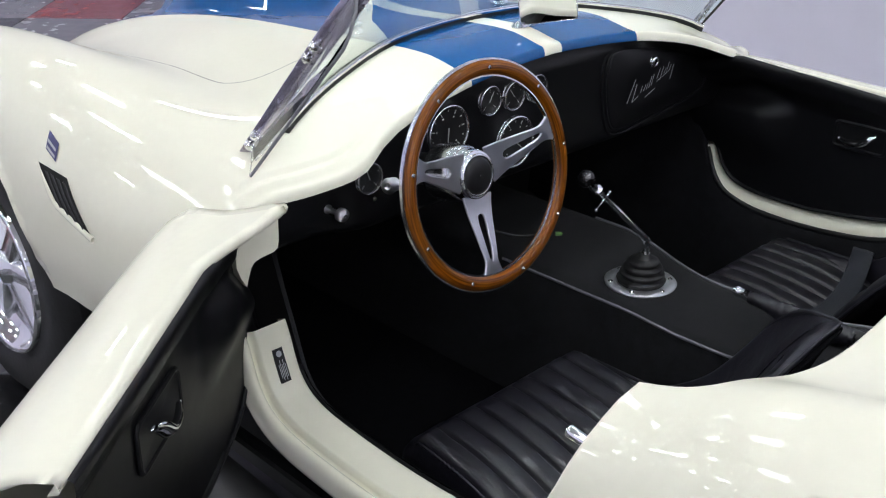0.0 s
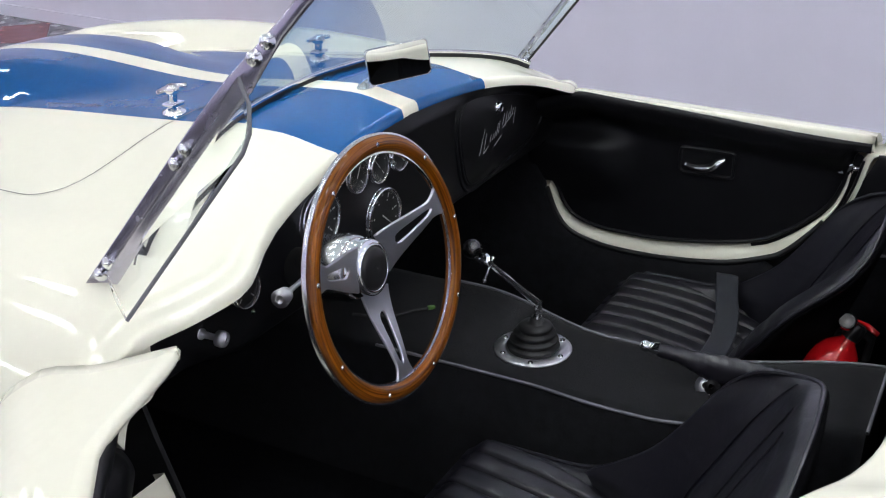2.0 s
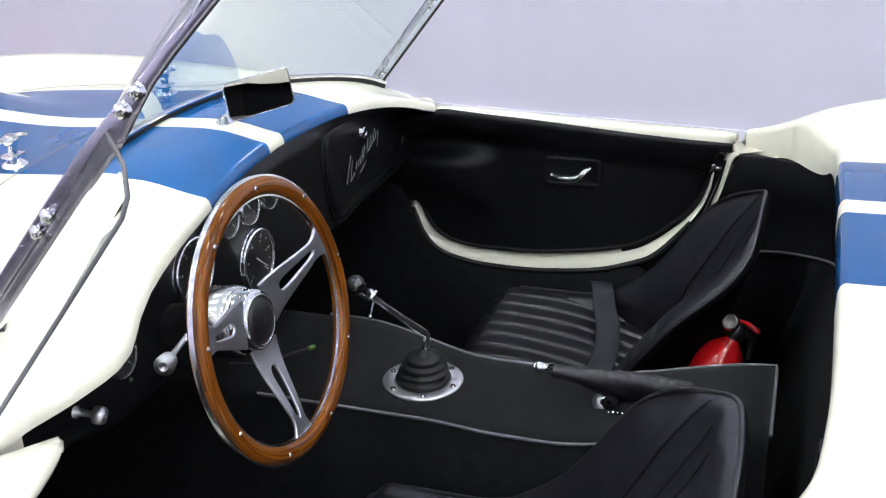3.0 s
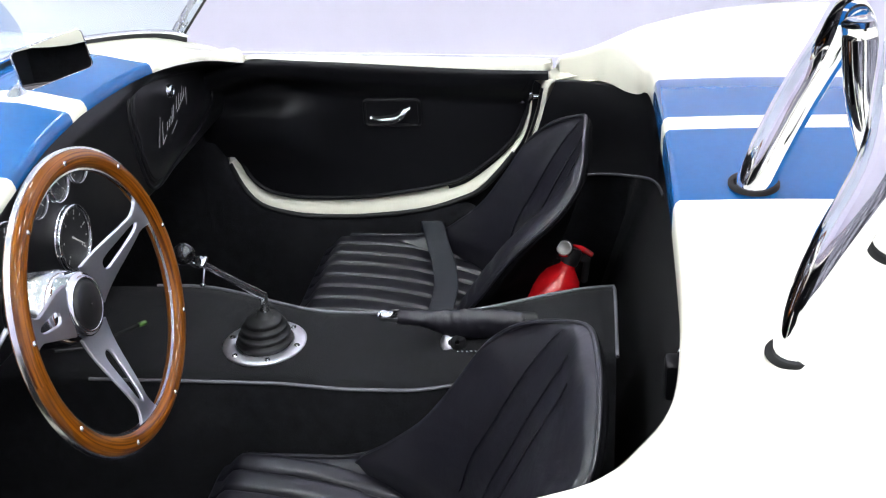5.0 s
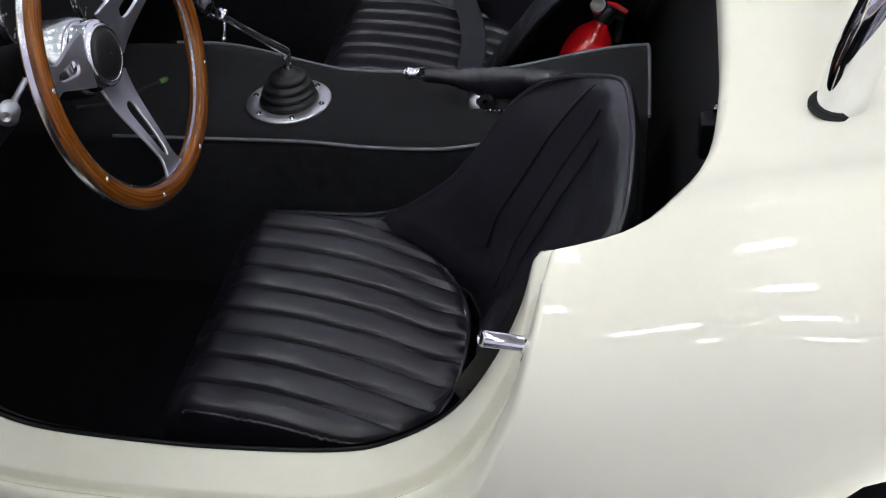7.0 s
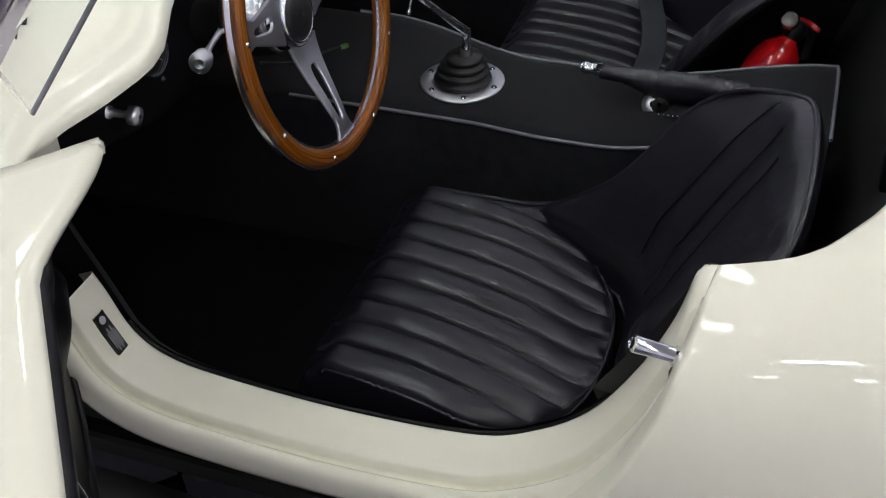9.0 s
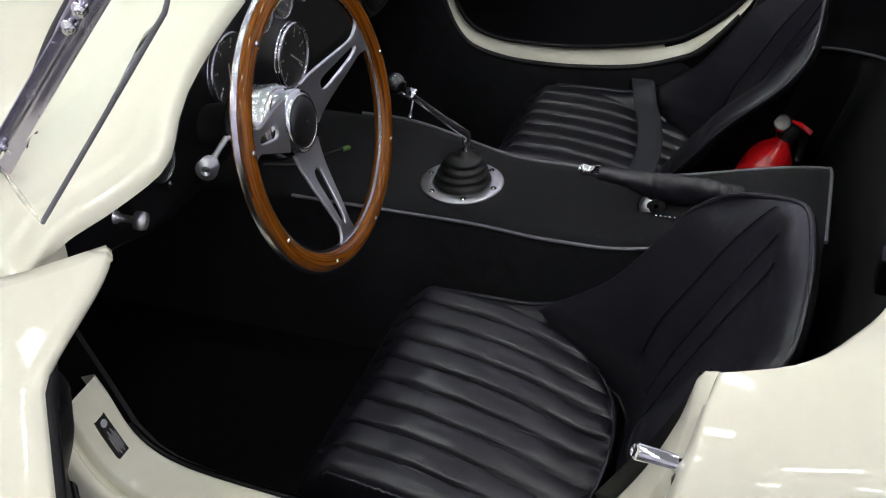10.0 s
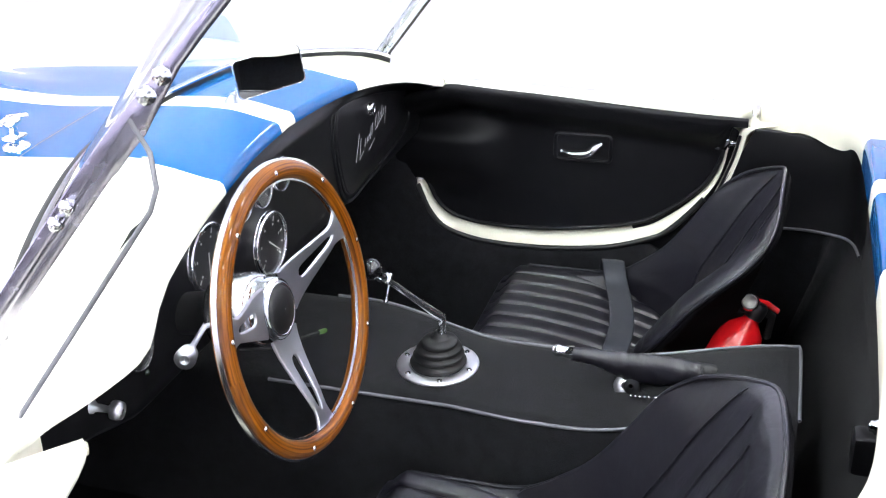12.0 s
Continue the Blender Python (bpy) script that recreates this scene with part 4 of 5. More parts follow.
bm = bmesh.new()
R0 = 0.1795
rows = []
for i in range(72):
    a = 2 * math.pi * i / 72
    rows.append([Vector(((R0 + 0.0128 * math.cos(t)) * math.cos(a), (R0 + 0.0128 * math.cos(t)) * math.sin(a), 0.0125 * math.sin(t))) for t in np.linspace(0, 2 * math.pi, 16, endpoint=False)])
grid(bm, rows + [rows[0]], closed=True)
bmesh.ops.remove_doubles(bm, verts=bm.verts, dist=1e-6)
swheel = turned("steering_wheel", bm, WOOD, car, "varnished wooden steering wheel with three slotted alloy spokes")
bm = bmesh.new()
lathe(bm, [(R0 - 0.0146, -0.0036), (R0 + 0.0146, -0.0036), (R0 + 0.0150, 0.0), (R0 + 0.0146, 0.0036), (R0 - 0.0146, 0.0036), (R0 - 0.0150, 0.0)], n=72)
bm.faces.ensure_lookup_table()
bmesh.ops.delete(bm, geom=[f for f in bm.faces if len(f.verts) > 4], context="FACES_ONLY")
turned("rim_core", bm, POLISH, swheel, "bright alloy band in the rim")
for k in range(9):
    a = radians(5 + 40 * k)
    bm = bmesh.new()
    lathe(bm, [(0.0033, 0.0), (0.0033, 0.0006), (0.001, 0.0012)], Matrix.Translation((R0 * math.cos(a), R0 * math.sin(a), 0.0122)), n=10)
    turned("rivet", bm, POLISH, swheel)
for ang in (17, 163, 265):
    q = pose(0, 0, 0, 0, 0, ang)
    bm = bmesh.new()

    def lay(r):
        return DISH - 0.006 + (0.006 - DISH) * smooth01((r - 0.030) / 0.140)
    for s in (-1, 1):
        rows = []
        for r in np.linspace(0.034, 0.168, 54):
            wo = 0.0335 - 0.0185 * (r - 0.034) / 0.106 if r < 0.140 else 0.0150 + 0.011 * ((r - 0.140) / 0.028) ** 2
            mid = 0.0088 - 0.0046 * (r - 0.066) / 0.076
            slot = mid * math.sqrt(max(0.0, 1 - (abs(r - 0.104) / 0.039) ** 6)) if abs(r - 0.104) < 0.039 else 0.0
            h = lay(r)
            e = min(0.0016, (wo - slot) * 0.3)
            rows.append([q @ Vector((r, s * w, h + d)) for w, d in ((slot, 0.0008), (slot + e * (slot > 0), 0.0022), (wo - e, 0.0022), (wo, 0.0008), (wo, -0.0018), (slot, -0.0018))])
        grid(bm, rows, closed=True)
    turned("spoke", bm, SPOKE, swheel, smooth=False)
bm = bmesh.new()
lathe(bm, [(0.044, -0.030), (0.044, -0.014), (0.0425, -0.006), (0.040, -0.003), (0.038, -0.004), (0.0365, -0.001), (0.034, 0.001), (0.031, -0.001)], Matrix.Translation((0, 0, DISH)), n=40)
turned("hub_ring", bm, CHROME, swheel, "chrome hub ring")
bm = bmesh.new()
lathe(bm, [(0.0315, -0.004), (0.031, 0.001), (0.026, 0.0035), (0.012, 0.0048), (0.001, 0.005)], Matrix.Translation((0, 0, DISH)), n=32)
cap = turned("horn_cap", bm, DIAL, swheel, "black horn cap")
bm = bmesh.new()
lathe(bm, [(0.030, -0.120), (0.049, -0.113), (0.050, -0.106), (0.050, -0.066), (0.048, -0.056), (0.0445, -0.050), (0.020, -0.048)], n=40)
turned("hub_boss", bm, POLISH, swheel, "polished alloy hub boss")
bm = bmesh.new()
tube(bm, [WM @ Vector((0, 0, -0.11)), WM @ Vector((0, 0, -0.14)), WM @ Vector((0, 0, -0.42))], [0.036, 0.029, 0.028], n=20)
part("steering_column", bm, EXHAUST, car, "black steering column")
bm = bmesh.new()
tip = Vector((-0.508, 0.058, 0.881))
root = WM @ Vector((-0.02, 0.0, -0.125))
tube(bm, [root, root.lerp(tip, 0.6), root.lerp(tip, 0.80), root.lerp(tip, 0.86), tip, tip + (tip - root) * 0.03], [0.0038, 0.0038, 0.0045, 0.0115, 0.0135, 0.006], n=16)
part("indicator_stalk", bm, SATIN, car, "bright alloy indicator stalk")

# ---- floor, tunnel and linings ----
bm = bmesh.new()
block(bm, (-0.61, -0.76, 0.27), (0.61, 1.0, 0.29))
part("cockpit_floor", bm, SHADED_CARPET, car, "black carpet on the cockpit floor, coloured darker for footwell shade", smooth=False)
bm = bmesh.new()
block(bm, (-0.61, 0.95, 0.27), (0.61, 0.98, 0.90))
part("toe_board", bm, CARPET, car, "black carpeted toe board", smooth=False)
for sgn in (-1, 1):
    bm = bmesh.new()
    rows = []
    for y in np.linspace(0.95, -0.50, 60):
        if sgn < 0:
            zt = opening_z(max(y, -0.535)) + 0.004 if y < 0.205 else min(0.66 + (y - 0.205) * 3, 0.86)
        else:
            zt = float(np.interp(y, LINING_LINE[:, 0], LINING_LINE[:, 1])) - 0.004 if y < 0.163 else min(0.647 + (y - 0.163) * 4, 0.86)
            zt -= 0.060 * smooth01((-0.33 - y) / 0.08)
        rows.append([Vector((sgn * (0.622 if sgn < 0 else 0.632), y, zt)), Vector((sgn * 0.610, y, zt - 0.015)), Vector((sgn * 0.600, y, 0.40)), Vector((sgn * 0.600, y, 0.285))])
    grid(bm, rows)
    part("side_lining", bm, CARPET, car, "black carpeted side lining below the door")

# lining behind the seats follows the rim
QUARTER = [(0.627, -0.544), (0.632, -0.565), (0.642, -0.60), (0.648, -0.645), (0.640, -0.695), (0.615, -0.745), (0.54, -0.762), (0.40, -0.764), (0.20, -0.764), (0.0, -0.764)]
rim = spline(QUARTER, 40)
full = [(-x, y) for x, y in rim] + [(x, y) for x, y in rim[::-1][1:]]
bm = bmesh.new()
rows = []
for x, y in full:
    away = smooth01((abs(x) - 0.50) / 0.08)
    zt = (top_height(REAR, x, min(y, -0.5)) - 0.030) * (1 - away) + (0.806 + 0.020 * smooth01((y + 0.69) / 0.15)) * away
    fore = 0.10 * smooth01((y + 0.60) / 0.05) * away
    rows.append([Vector((x * 1.02, y, zt - 0.004)), Vector((x * 1.003, y, zt)), Vector((x, y, zt - 0.004)), Vector((x * 0.998, y + 0.45 * fore, 0.72)), Vector((x * 0.995, y + 0.002 + fore, 0.617)), Vector((x * 0.990, y + 0.003 + fore, 0.612)), Vector((x * (0.985 - 0.05 * away), y + 0.004 + 0.115 * smooth01((-0.70 - y) / 0.03), 0.28))])
grid(bm, rows, matf=lambda i, j: 0 if (j < 4 and abs(full[i][0]) > 0.50) else 1)
part("rear_lining", bm, [VINYL, CARPET], car, "black carpet and vinyl lining behind the seats")
for sgn in (-1, 1):
    bm = bmesh.new()
    pts = [Vector((x * 0.986, y + 0.003, 0.616)) for x, y in full if sgn * x > 0.53]
    tube(bm, pts, 0.003, n=6)
    part("carpet_binding", bm, PIPING, car, "grey binding along the carpet edge")


def tunnel_z(y):
    return 0.562 + 0.060 * smooth01((-0.33 - y) / 0.34)


def tunnel_right(y):
    return 0.155 + 0.09 * smooth01((y + 0.18) / 0.32)


def tunnel_left(y):
    return -0.068 - 0.012 * smooth01((-y - 0.1) / 0.15) + 0.010 * smooth01((-y - 0.3) / 0.15)


bm = bmesh.new()
rows = []
for y in np.linspace(0.95, -0.655, 60):
    z = tunnel_z(y)
    l, r = tunnel_left(y), tunnel_right(min(y, 0.2))
    xs = [(l - 0.045, 0.285), (l - 0.022, z - 0.10), (l - 0.004, z - 0.012), (l + 0.004, z - 0.003)]
    xs += [(l + (r - l) * u, z + 0.004 * math.sin(math.pi * u)) for u in (0.1, 0.3, 0.5, 0.7, 0.9)]
    xs += [(r - 0.004, z - 0.003), (r + 0.004, z - 0.012), (r + 0.022, z - 0.10), (r + 0.045, 0.285)]
    rows.append([Vector((x, y, zz)) for x, zz in xs])
grid(bm, rows)
bm.faces.new([bm.verts[k] for k in range(len(bm.verts) - 13, len(bm.verts))] if bm.verts.ensure_lookup_table() is None else [])
tun = part("transmission_tunnel", bm, CARPET, car, "black carpeted transmission tunnel with grey bound edges")
for pts in ([Vector((tunnel_left(y), y, tunnel_z(y) - 0.002)) for y in np.linspace(0.2, -0.42, 40)],
            [Vector((tunnel_right(y), y, tunnel_z(y) - 0.002)) for y in np.linspace(0.2, -0.655, 40)] + [Vector((x, -0.657, 0.622 + 0.003)) for x in np.linspace(0.13, -0.07, 8)]):
    bm = bmesh.new()
    tube(bm, pts, 0.0029, n=6)
    part("binding", bm, PIPING, tun, "grey bound carpet edge")

# gear lever
GC = Vector((0.042, -0.069, 0.564))
bm = bmesh.new()
lathe(bm, [(0.050, -0.002), (0.0705, 0.0), (0.0715, 0.003), (0.069, 0.0045), (0.052, 0.005), (0.046, 0.003)], Matrix.Translation(GC), n=44)
ring = part("gear_lever_ring", bm, SATIN, car, "bright metal ring bolted to the tunnel")
for k in range(6):
    a = radians(20 + 60 * k)
    bm = bmesh.new()
    lathe(bm, [(0.0048, 0.0), (0.0048, 0.0025), (0.002, 0.004)], Matrix.Translation(GC + Vector((0.060 * math.cos(a), 0.060 * math.sin(a), 0.004))), n=8)
    part("screw", bm, POLISH, ring)
bm = bmesh.new()
prof = [(0.044, 0.004), (0.047, 0.012), (0.045, 0.017), (0.037, 0.019), (0.0375, 0.022), (0.043, 0.028), (0.041, 0.033), (0.033, 0.035), (0.0335, 0.038), (0.038, 0.044), (0.036, 0.050), (0.028, 0.052), (0.0285, 0.055), (0.031, 0.060), (0.028, 0.066), (0.018, 0.069), (0.012, 0.072), (0.010, 0.085), (0.006, 0.086)]
lean = Matrix(((1.04, 0, -0.06, 0), (0, 1.04, -0.10, 0), (0, 0, 0.82, 0), (0, 0, 0, 1)))
lathe(bm, prof, Matrix.Translation(GC) @ lean, n=32)
part("gear_gaiter", bm, RUBBER, car, "ribbed black rubber gaiter")
BALL = Vector((-0.071, -0.005, 0.795))
ROOT = GC + Vector((-0.005, -0.010, 0.064))
bm = bmesh.new()
low = ROOT + Vector((-0.012, -0.006, 0.040))
tube(bm, [ROOT, low, low.lerp(BALL, 0.5), low.lerp(BALL, 0.86)], [0.0075, 0.0075, 0.0060, 0.0055], n=12)
lever = part("gear_lever", bm, POLISH, car, "chrome gear lever with a reverse lock-out T-bar")
bm = bmesh.new()
bmesh.ops.create_uvsphere(bm, u_segments=20, v_segments=14, radius=0.0172, matrix=Matrix.Translation(BALL))
part("knob", bm, KNOB, lever, "glossy black ball knob")
bm = bmesh.new()
d = (BALL - low).normalized()
lathe(bm, [(0.010, -0.010), (0.011, 0.0), (0.009, 0.008)], aim(low.lerp(BALL, 0.86), d), n=16)
part("collar", bm, CHROME, lever)
bm = bmesh.new()
c, h = Vector((-0.026, -0.013, 0.740)), Vector((0.0275, 0.0055, 0.0095))
tube(bm, [c - h * 1.06, c - h * 1.02, c - h * 0.92, c - h * 0.88, c + h * 0.88, c + h * 0.92, c + h * 1.02, c + h * 1.06], [0.002, 0.0042, 0.0042, 0.0022, 0.0022, 0.0042, 0.0042, 0.002], n=8)
part("t_bar", bm, CHROME, lever)

# handbrake
HB0, HB1 = Vector((0.053, -0.268, 0.617)), Vector((0.040, -0.515, 0.618))
bm = bmesh.new()
d = (HB1 - HB0)
tube(bm, [HB0 + d * t for t in (0.0, 0.02, 0.03, 0.05, 0.06, 0.14)], [0.006, 0.010, 0.0105, 0.010, 0.0085, 0.0115], n=14)
hb = part("handbrake_lever", bm, CHROME, car, "handbrake with a chrome button and leather grip")
bm = bmesh.new()
GRIP = [(-0.298, 0.613, 0.0125), (-0.33, 0.613, 0.0145), (-0.355, 0.611, 0.018), (-0.38, 0.607, 0.0265), (-0.405, 0.606, 0.030), (-0.436, 0.608, 0.031), (-0.47, 0.612, 0.026), (-0.495, 0.617, 0.019), (-0.512, 0.620, 0.015)]
rows = []
for i, (y, z, r) in enumerate(spline(GRIP, 44)):
    t = i / 43
    w = min(r, 0.0165)
    row = []
    for k in range(18):
        a = 2 * math.pi * k / 18
        crease = 1 + 0.045 * math.sin(i * 1.9 + 2.2 * math.sin(a)) + 0.03 * math.sin(i * 0.7 + 3 * a)
        row.append(Vector((0.055 - 0.016 * t + w * crease * math.cos(a), y, z + 0.88 * r * crease * math.sin(a))))
    rows.append(row)
ends = grid(bm, rows, closed=True)
bm.faces.new(ends[0][::-1])
bm.faces.new(ends[-1])
part("grip", bm, LEATHER, hb, "wrinkled black leather grip and boot")
bm = bmesh.new()
tube(bm, [HB1 + Vector((0, 0.012, 0.003)), HB1 + Vector((0, 0.008, 0.003)), HB1 + Vector((0, -0.012, 0.002)), HB1 + Vector((0, -0.016, 0.001))], [0.010, 0.0135, 0.0135, 0.009], n=14)
part("end_cap", bm, RUBBER, hb)
bm = bmesh.new()
prof = [(0.006, 0.0), (0.019, 0.0), (0.019, 0.003), (0.006, 0.003)]
lathe(bm, prof, aim((0.034, -0.391, 0.578), (-0.8, 0.1, 0.6)), n=22)
part("washer", bm, SATIN, hb, "bright round washer")
bm = bmesh.new()
lathe(bm, [(0.013, -0.004), (0.014, 0.002), (0.012, 0.009), (0.004, 0.011)], aim((0.033, -0.402, 0.578), (-0.8, 0.1, 0.6)), n=16)
part("pivot", bm, RUBBER, hb)
bm = bmesh.new()
for k in range(6):
    y = -0.402 - 0.0075 * k
    tube(bm, [(0.006 - 0.002 * k, y, tunnel_z(y) + 0.010), (0.0055 - 0.002 * k, y - 0.005 if k < 5 else y - 0.014, tunnel_z(y) + 0.010)], 0.0028 if k % 2 else 0.0022, n=8)
part("cable", bm, CHROME, hb)

# loose wire with a green connector
bm = bmesh.new()
tube(bm, spline([(-0.08, 0.24, 0.62), (-0.03, 0.20, 0.60), (0.01, 0.165, 0.603), (0.034, 0.146, 0.602)], 14), 0.0028, n=6)
wire = part("loose_wire", bm, RUBBER, car, "thin black wire with a green connector")
bm = bmesh.new()
tube(bm, [(0.034, 0.146, 0.602), (0.041, 0.140, 0.602), (0.045, 0.137, 0.602)], [0.0045, 0.0050, 0.0035], n=8)
part("connector", bm, GREEN, wire, "green plastic connector")


# ---- seats ----
SEAMS = ((0.105, 0.0048), (0.045, 0.0034), (-0.015, 0.0024))
# the piped edge of the wing: height and place along the car
WING = ((0.42, -0.285), (0.490, -0.270), (0.508, -0.275), (0.533, -0.313), (0.580, -0.370), (0.645, -0.420), (0.713, -0.464), (0.742, -0.488), (0.772, -0.520), (0.795, -0.556), (0.815, -0.592), (0.86, -0.615))


def seat(cx, label, shift=0.0, tuck=0.0, cushion_x=0.0, set_back=0.0, skew=0.0):
    # pleated cushion with a round rear end
    x0, half, yf, yr = cx + cushion_x, 0.208, -0.050, -0.420 + set_back
    nx, pleats = 180, 9

    def plan_half(y):
        t = min(max(0.0, (-0.25 - y) / (-0.25 - yr)), 1.0)
        return half * (1 - t ** 2.3) ** 0.4545

    def slant(y):
        """How far the cushion runs askew, towards its front."""
        return skew * max(0.0, (y + 0.37) / 0.32)

    ys = [yf + (yr - yf) * (1 - (1 - k / 56) ** 1.7) for k in range(57)]
    rim = np.array([(plan_half(y) * sgn, y) for y in np.linspace(yf, yr, 160) for sgn in (-1, 1)])

    def top(x, y):
        v = (-0.075 - y) / 0.371
        d = math.sqrt(float(np.min((rim[:, 0] - x) ** 2 + (rim[:, 1] - y) ** 2)))
        z = 0.505 - 0.055 * v + 0.016 * math.sin(math.pi * min(max(v, 0.0) * 1.2, 1))
        z -= 0.018 * (1 - math.sqrt(1 - (1 - min(d / 0.022, 1.0)) ** 2)) + 0.036 * (1 - smooth01((v + 0.068) / 0.12)) ** 1.5
        return z, d
    bm = bmesh.new()
    rows = []
    for y in ys:
        row = []
        w = max(plan_half(y), 0.012)
        for j in range(nx + 1):
            x = (-1 + 2 * j / nx) * w
            ph = (x / half * 0.5 + 0.5) * pleats
            away = abs(ph - round(ph))
            rib = 1 - 0.70 * math.exp(-(away / 0.07) ** 2) - 0.24 * (1 - 2 * away) ** 2
            z, d = top(x, y)
            soft = smooth01((d - 0.002) / 0.020)
            v = (yf - y) / 0.371
            z -= 0.0140 * (1 - rib) * (0.25 + 0.75 * soft) * smooth01(v / 0.04)
            z += 0.0012 * soft * math.sin(23 * v + 2.1 * math.floor(ph)) * math.sin(9 * v + 1.3 * math.floor(ph))
            row.append(Vector((x0 + x + slant(y), y, z)))
        rows.append(row)
    front = [[p + Vector((0, dy, dz)) for p in rows[0]] for dy, dz in ((0.0, -0.17), (0.010, -0.12), (0.014, -0.05), (0.010, -0.015))]
    rows = front + rows
    rows.append([p + Vector((0, -0.004, -0.02)) for p in rows[-1]])
    rows.append([p + Vector((0, 0, -0.10)) for p in rows[-1]])
    rows = [[Vector((r[0].x - 0.001, r[0].y, r[0].z - 0.12)), Vector((r[0].x - 0.003, r[0].y, r[0].z - 0.02))] + r + [Vector((r[-1].x + 0.003, r[-1].y, r[-1].z - 0.02)), Vector((r[-1].x + 0.001, r[-1].y, r[-1].z - 0.12))] for r in rows]
    grid(bm, rows)
    s = part("seat", bm, LEATHER, car, label, crease=80)
    bm = bmesh.new()
    sides = [y for y in np.linspace(yf - 0.03, yr + 0.0006, 60)]
    line = [(-plan_half(y), y) for y in sides] + [(plan_half(y), y) for y in sides[::-1]]
    tube(bm, [Vector((x0 + x * 1.004 + slant(y), y - 0.001, top(x, y)[0] + 0.0005)) for x, y in line], 0.0024, n=8)
    part("cushion_piping", bm, LEATHER, s, "thin piping round the cushion")

    # backrest: a rounded shell with a wing that sweeps down to the cushion's bolster
    seam = spline([(-0.345, 0.42), (-0.375, 0.50), (-0.402, 0.547), (-0.474, 0.648), (-0.546, 0.720), (-0.580, 0.762), (-0.596, 0.795), (-0.606, 0.86)], 80)
    wing = spline([(y, z) for z, y in WING], 120)

    def half_width(z, power):
        return 0.186 * max(1 - max(0.0, (z - 0.62) / 0.203) ** power, 0.0) ** 0.45 + 0.010 * smooth01((0.62 - z) / 0.14)

    def seam_y(z, x):
        near = float(np.interp(z, seam[:, 1], seam[:, 0])) + shift * smooth01((z - 0.45) / 0.25) * (1 - 0.4 * smooth01((z - 0.68) / 0.08)) - tuck * smooth01((0.63 - z) / 0.14)
        far = float(np.interp(z, wing[:, 1], wing[:, 0])) + set_back
        w = smooth01((x + 0.06) / 0.12) * (1 - 0.8 * smooth01((z - 0.785) / 0.04))
        return near * (1 - w) + far * w

    def padded(x, z):
        """The padded face, and its middle, at a place across and up."""
        mid = float(np.interp(z, (0.42, 0.50, 0.60, 0.70, 0.78, 0.84), (-0.428, -0.450, -0.492, -0.540, -0.582, -0.606))) + set_back
        if x > 0:
            g, swell = min(x / 0.186, 1.0) ** (2.0 + 1.5 * smooth01((0.60 - z) / 0.12)), 0.006
        else:
            g, swell = smooth01((-x / 0.180 - 0.20) / 0.60), 0.017
        return mid * (1 - g) + (seam_y(z, x) + swell) * g, mid
    side = [0.43 + 0.19 * k / 26 for k in range(26)] + [0.62 + 0.203 * math.sin(k / 22 * math.pi / 2) for k in range(23)]
    outline = [(half_width(z, 3.6), z) for z in side] + [(-half_width(z, 5.0) + 0.055 * smooth01((0.60 - z) / 0.14), z) for z in side[:-1][::-1]]
    outline += [(-0.141 + 0.337 * k / 8, 0.43) for k in range(1, 8)]
    rings = [1.0, 0.985, 0.96, 0.93, 0.89, 0.85] + [0.82 - 0.0125 * k for k in range(65)]
    front, back = [], []
    for f in rings:
        fr, bk = [], []
        for k, (ox, oz) in enumerate(outline):
            x, z = ox * f, 0.645 + (oz - 0.645) * f
            inside, mid = padded(x, z)
            w = smooth01((x + 0.04) / 0.08)
            reach = 0.22 - 0.12 * w
            r = math.sqrt(max(0.0, 1 - (max(0.0, f - 1 + reach) / reach) ** 2))
            foot = smooth01((0.53 - z) / 0.05) * (1 - smooth01((abs(x) - 0.155) / 0.03))
            y = (seam_y(z, x) * (1 - foot) + inside * foot) * (1 - r) + inside * r
            crease = sum(d * math.exp(-((x - at) / 0.010) ** 2) for at, d in SEAMS)
            pucker = (1 - 0.8 * w) * 0.0055 * smooth01((f - 0.66) / 0.12) * (1 - smooth01((f - 0.93) / 0.06)) * (1 - abs(math.sin(k * 0.62 + 0.9 * math.sin(k * 0.31)))) ** 2
            fr.append(Vector((cx + x, y - crease * r - pucker, z)))
            depth = 0.010 + (0.030 * (1 - smooth01((z - 0.50) / 0.34)) + 0.010) * math.sqrt(max(0.0, 1 - f ** 4))
            q = smooth01((0.97 - f) / 0.55)
            rim_y = seam_y(z, x) * (1 - foot) + min(seam_y(z, x), mid) * foot
            behind = rim_y * (1 - q) + min(seam_y(z, x), mid) * q - depth
            bk.append(Vector((cx + x, min(behind, fr[-1].y - 0.003 - 0.012 * (1 - f ** 8)), z - 0.004)))
        front.append(fr)
        back.append(bk)
    bm = bmesh.new()
    vs = grid(bm, front[::-1], closed=True)
    bm.faces.new(vs[0])
    bmesh.ops.recalc_face_normals(bm, faces=bm.faces)
    rest = part("backrest", bm, LEATHER, s, "black leather bucket backrest", crease=75)
    bm = bmesh.new()
    vs = grid(bm, [front[0]] + back, closed=True)
    bm.faces.new(vs[-1][::-1])
    bmesh.ops.recalc_face_normals(bm, faces=bm.faces)
    part("back_shell", bm, SHADED_CARPET, rest, "matt black shell behind the padding")
    bm = bmesh.new()
    loop_tube(bm, [p + Vector((0, -0.003, 0)) for p in front[0]], 0.0038, n=8)
    part("piping", bm, LEATHER, s, "raised piping round the backrest")
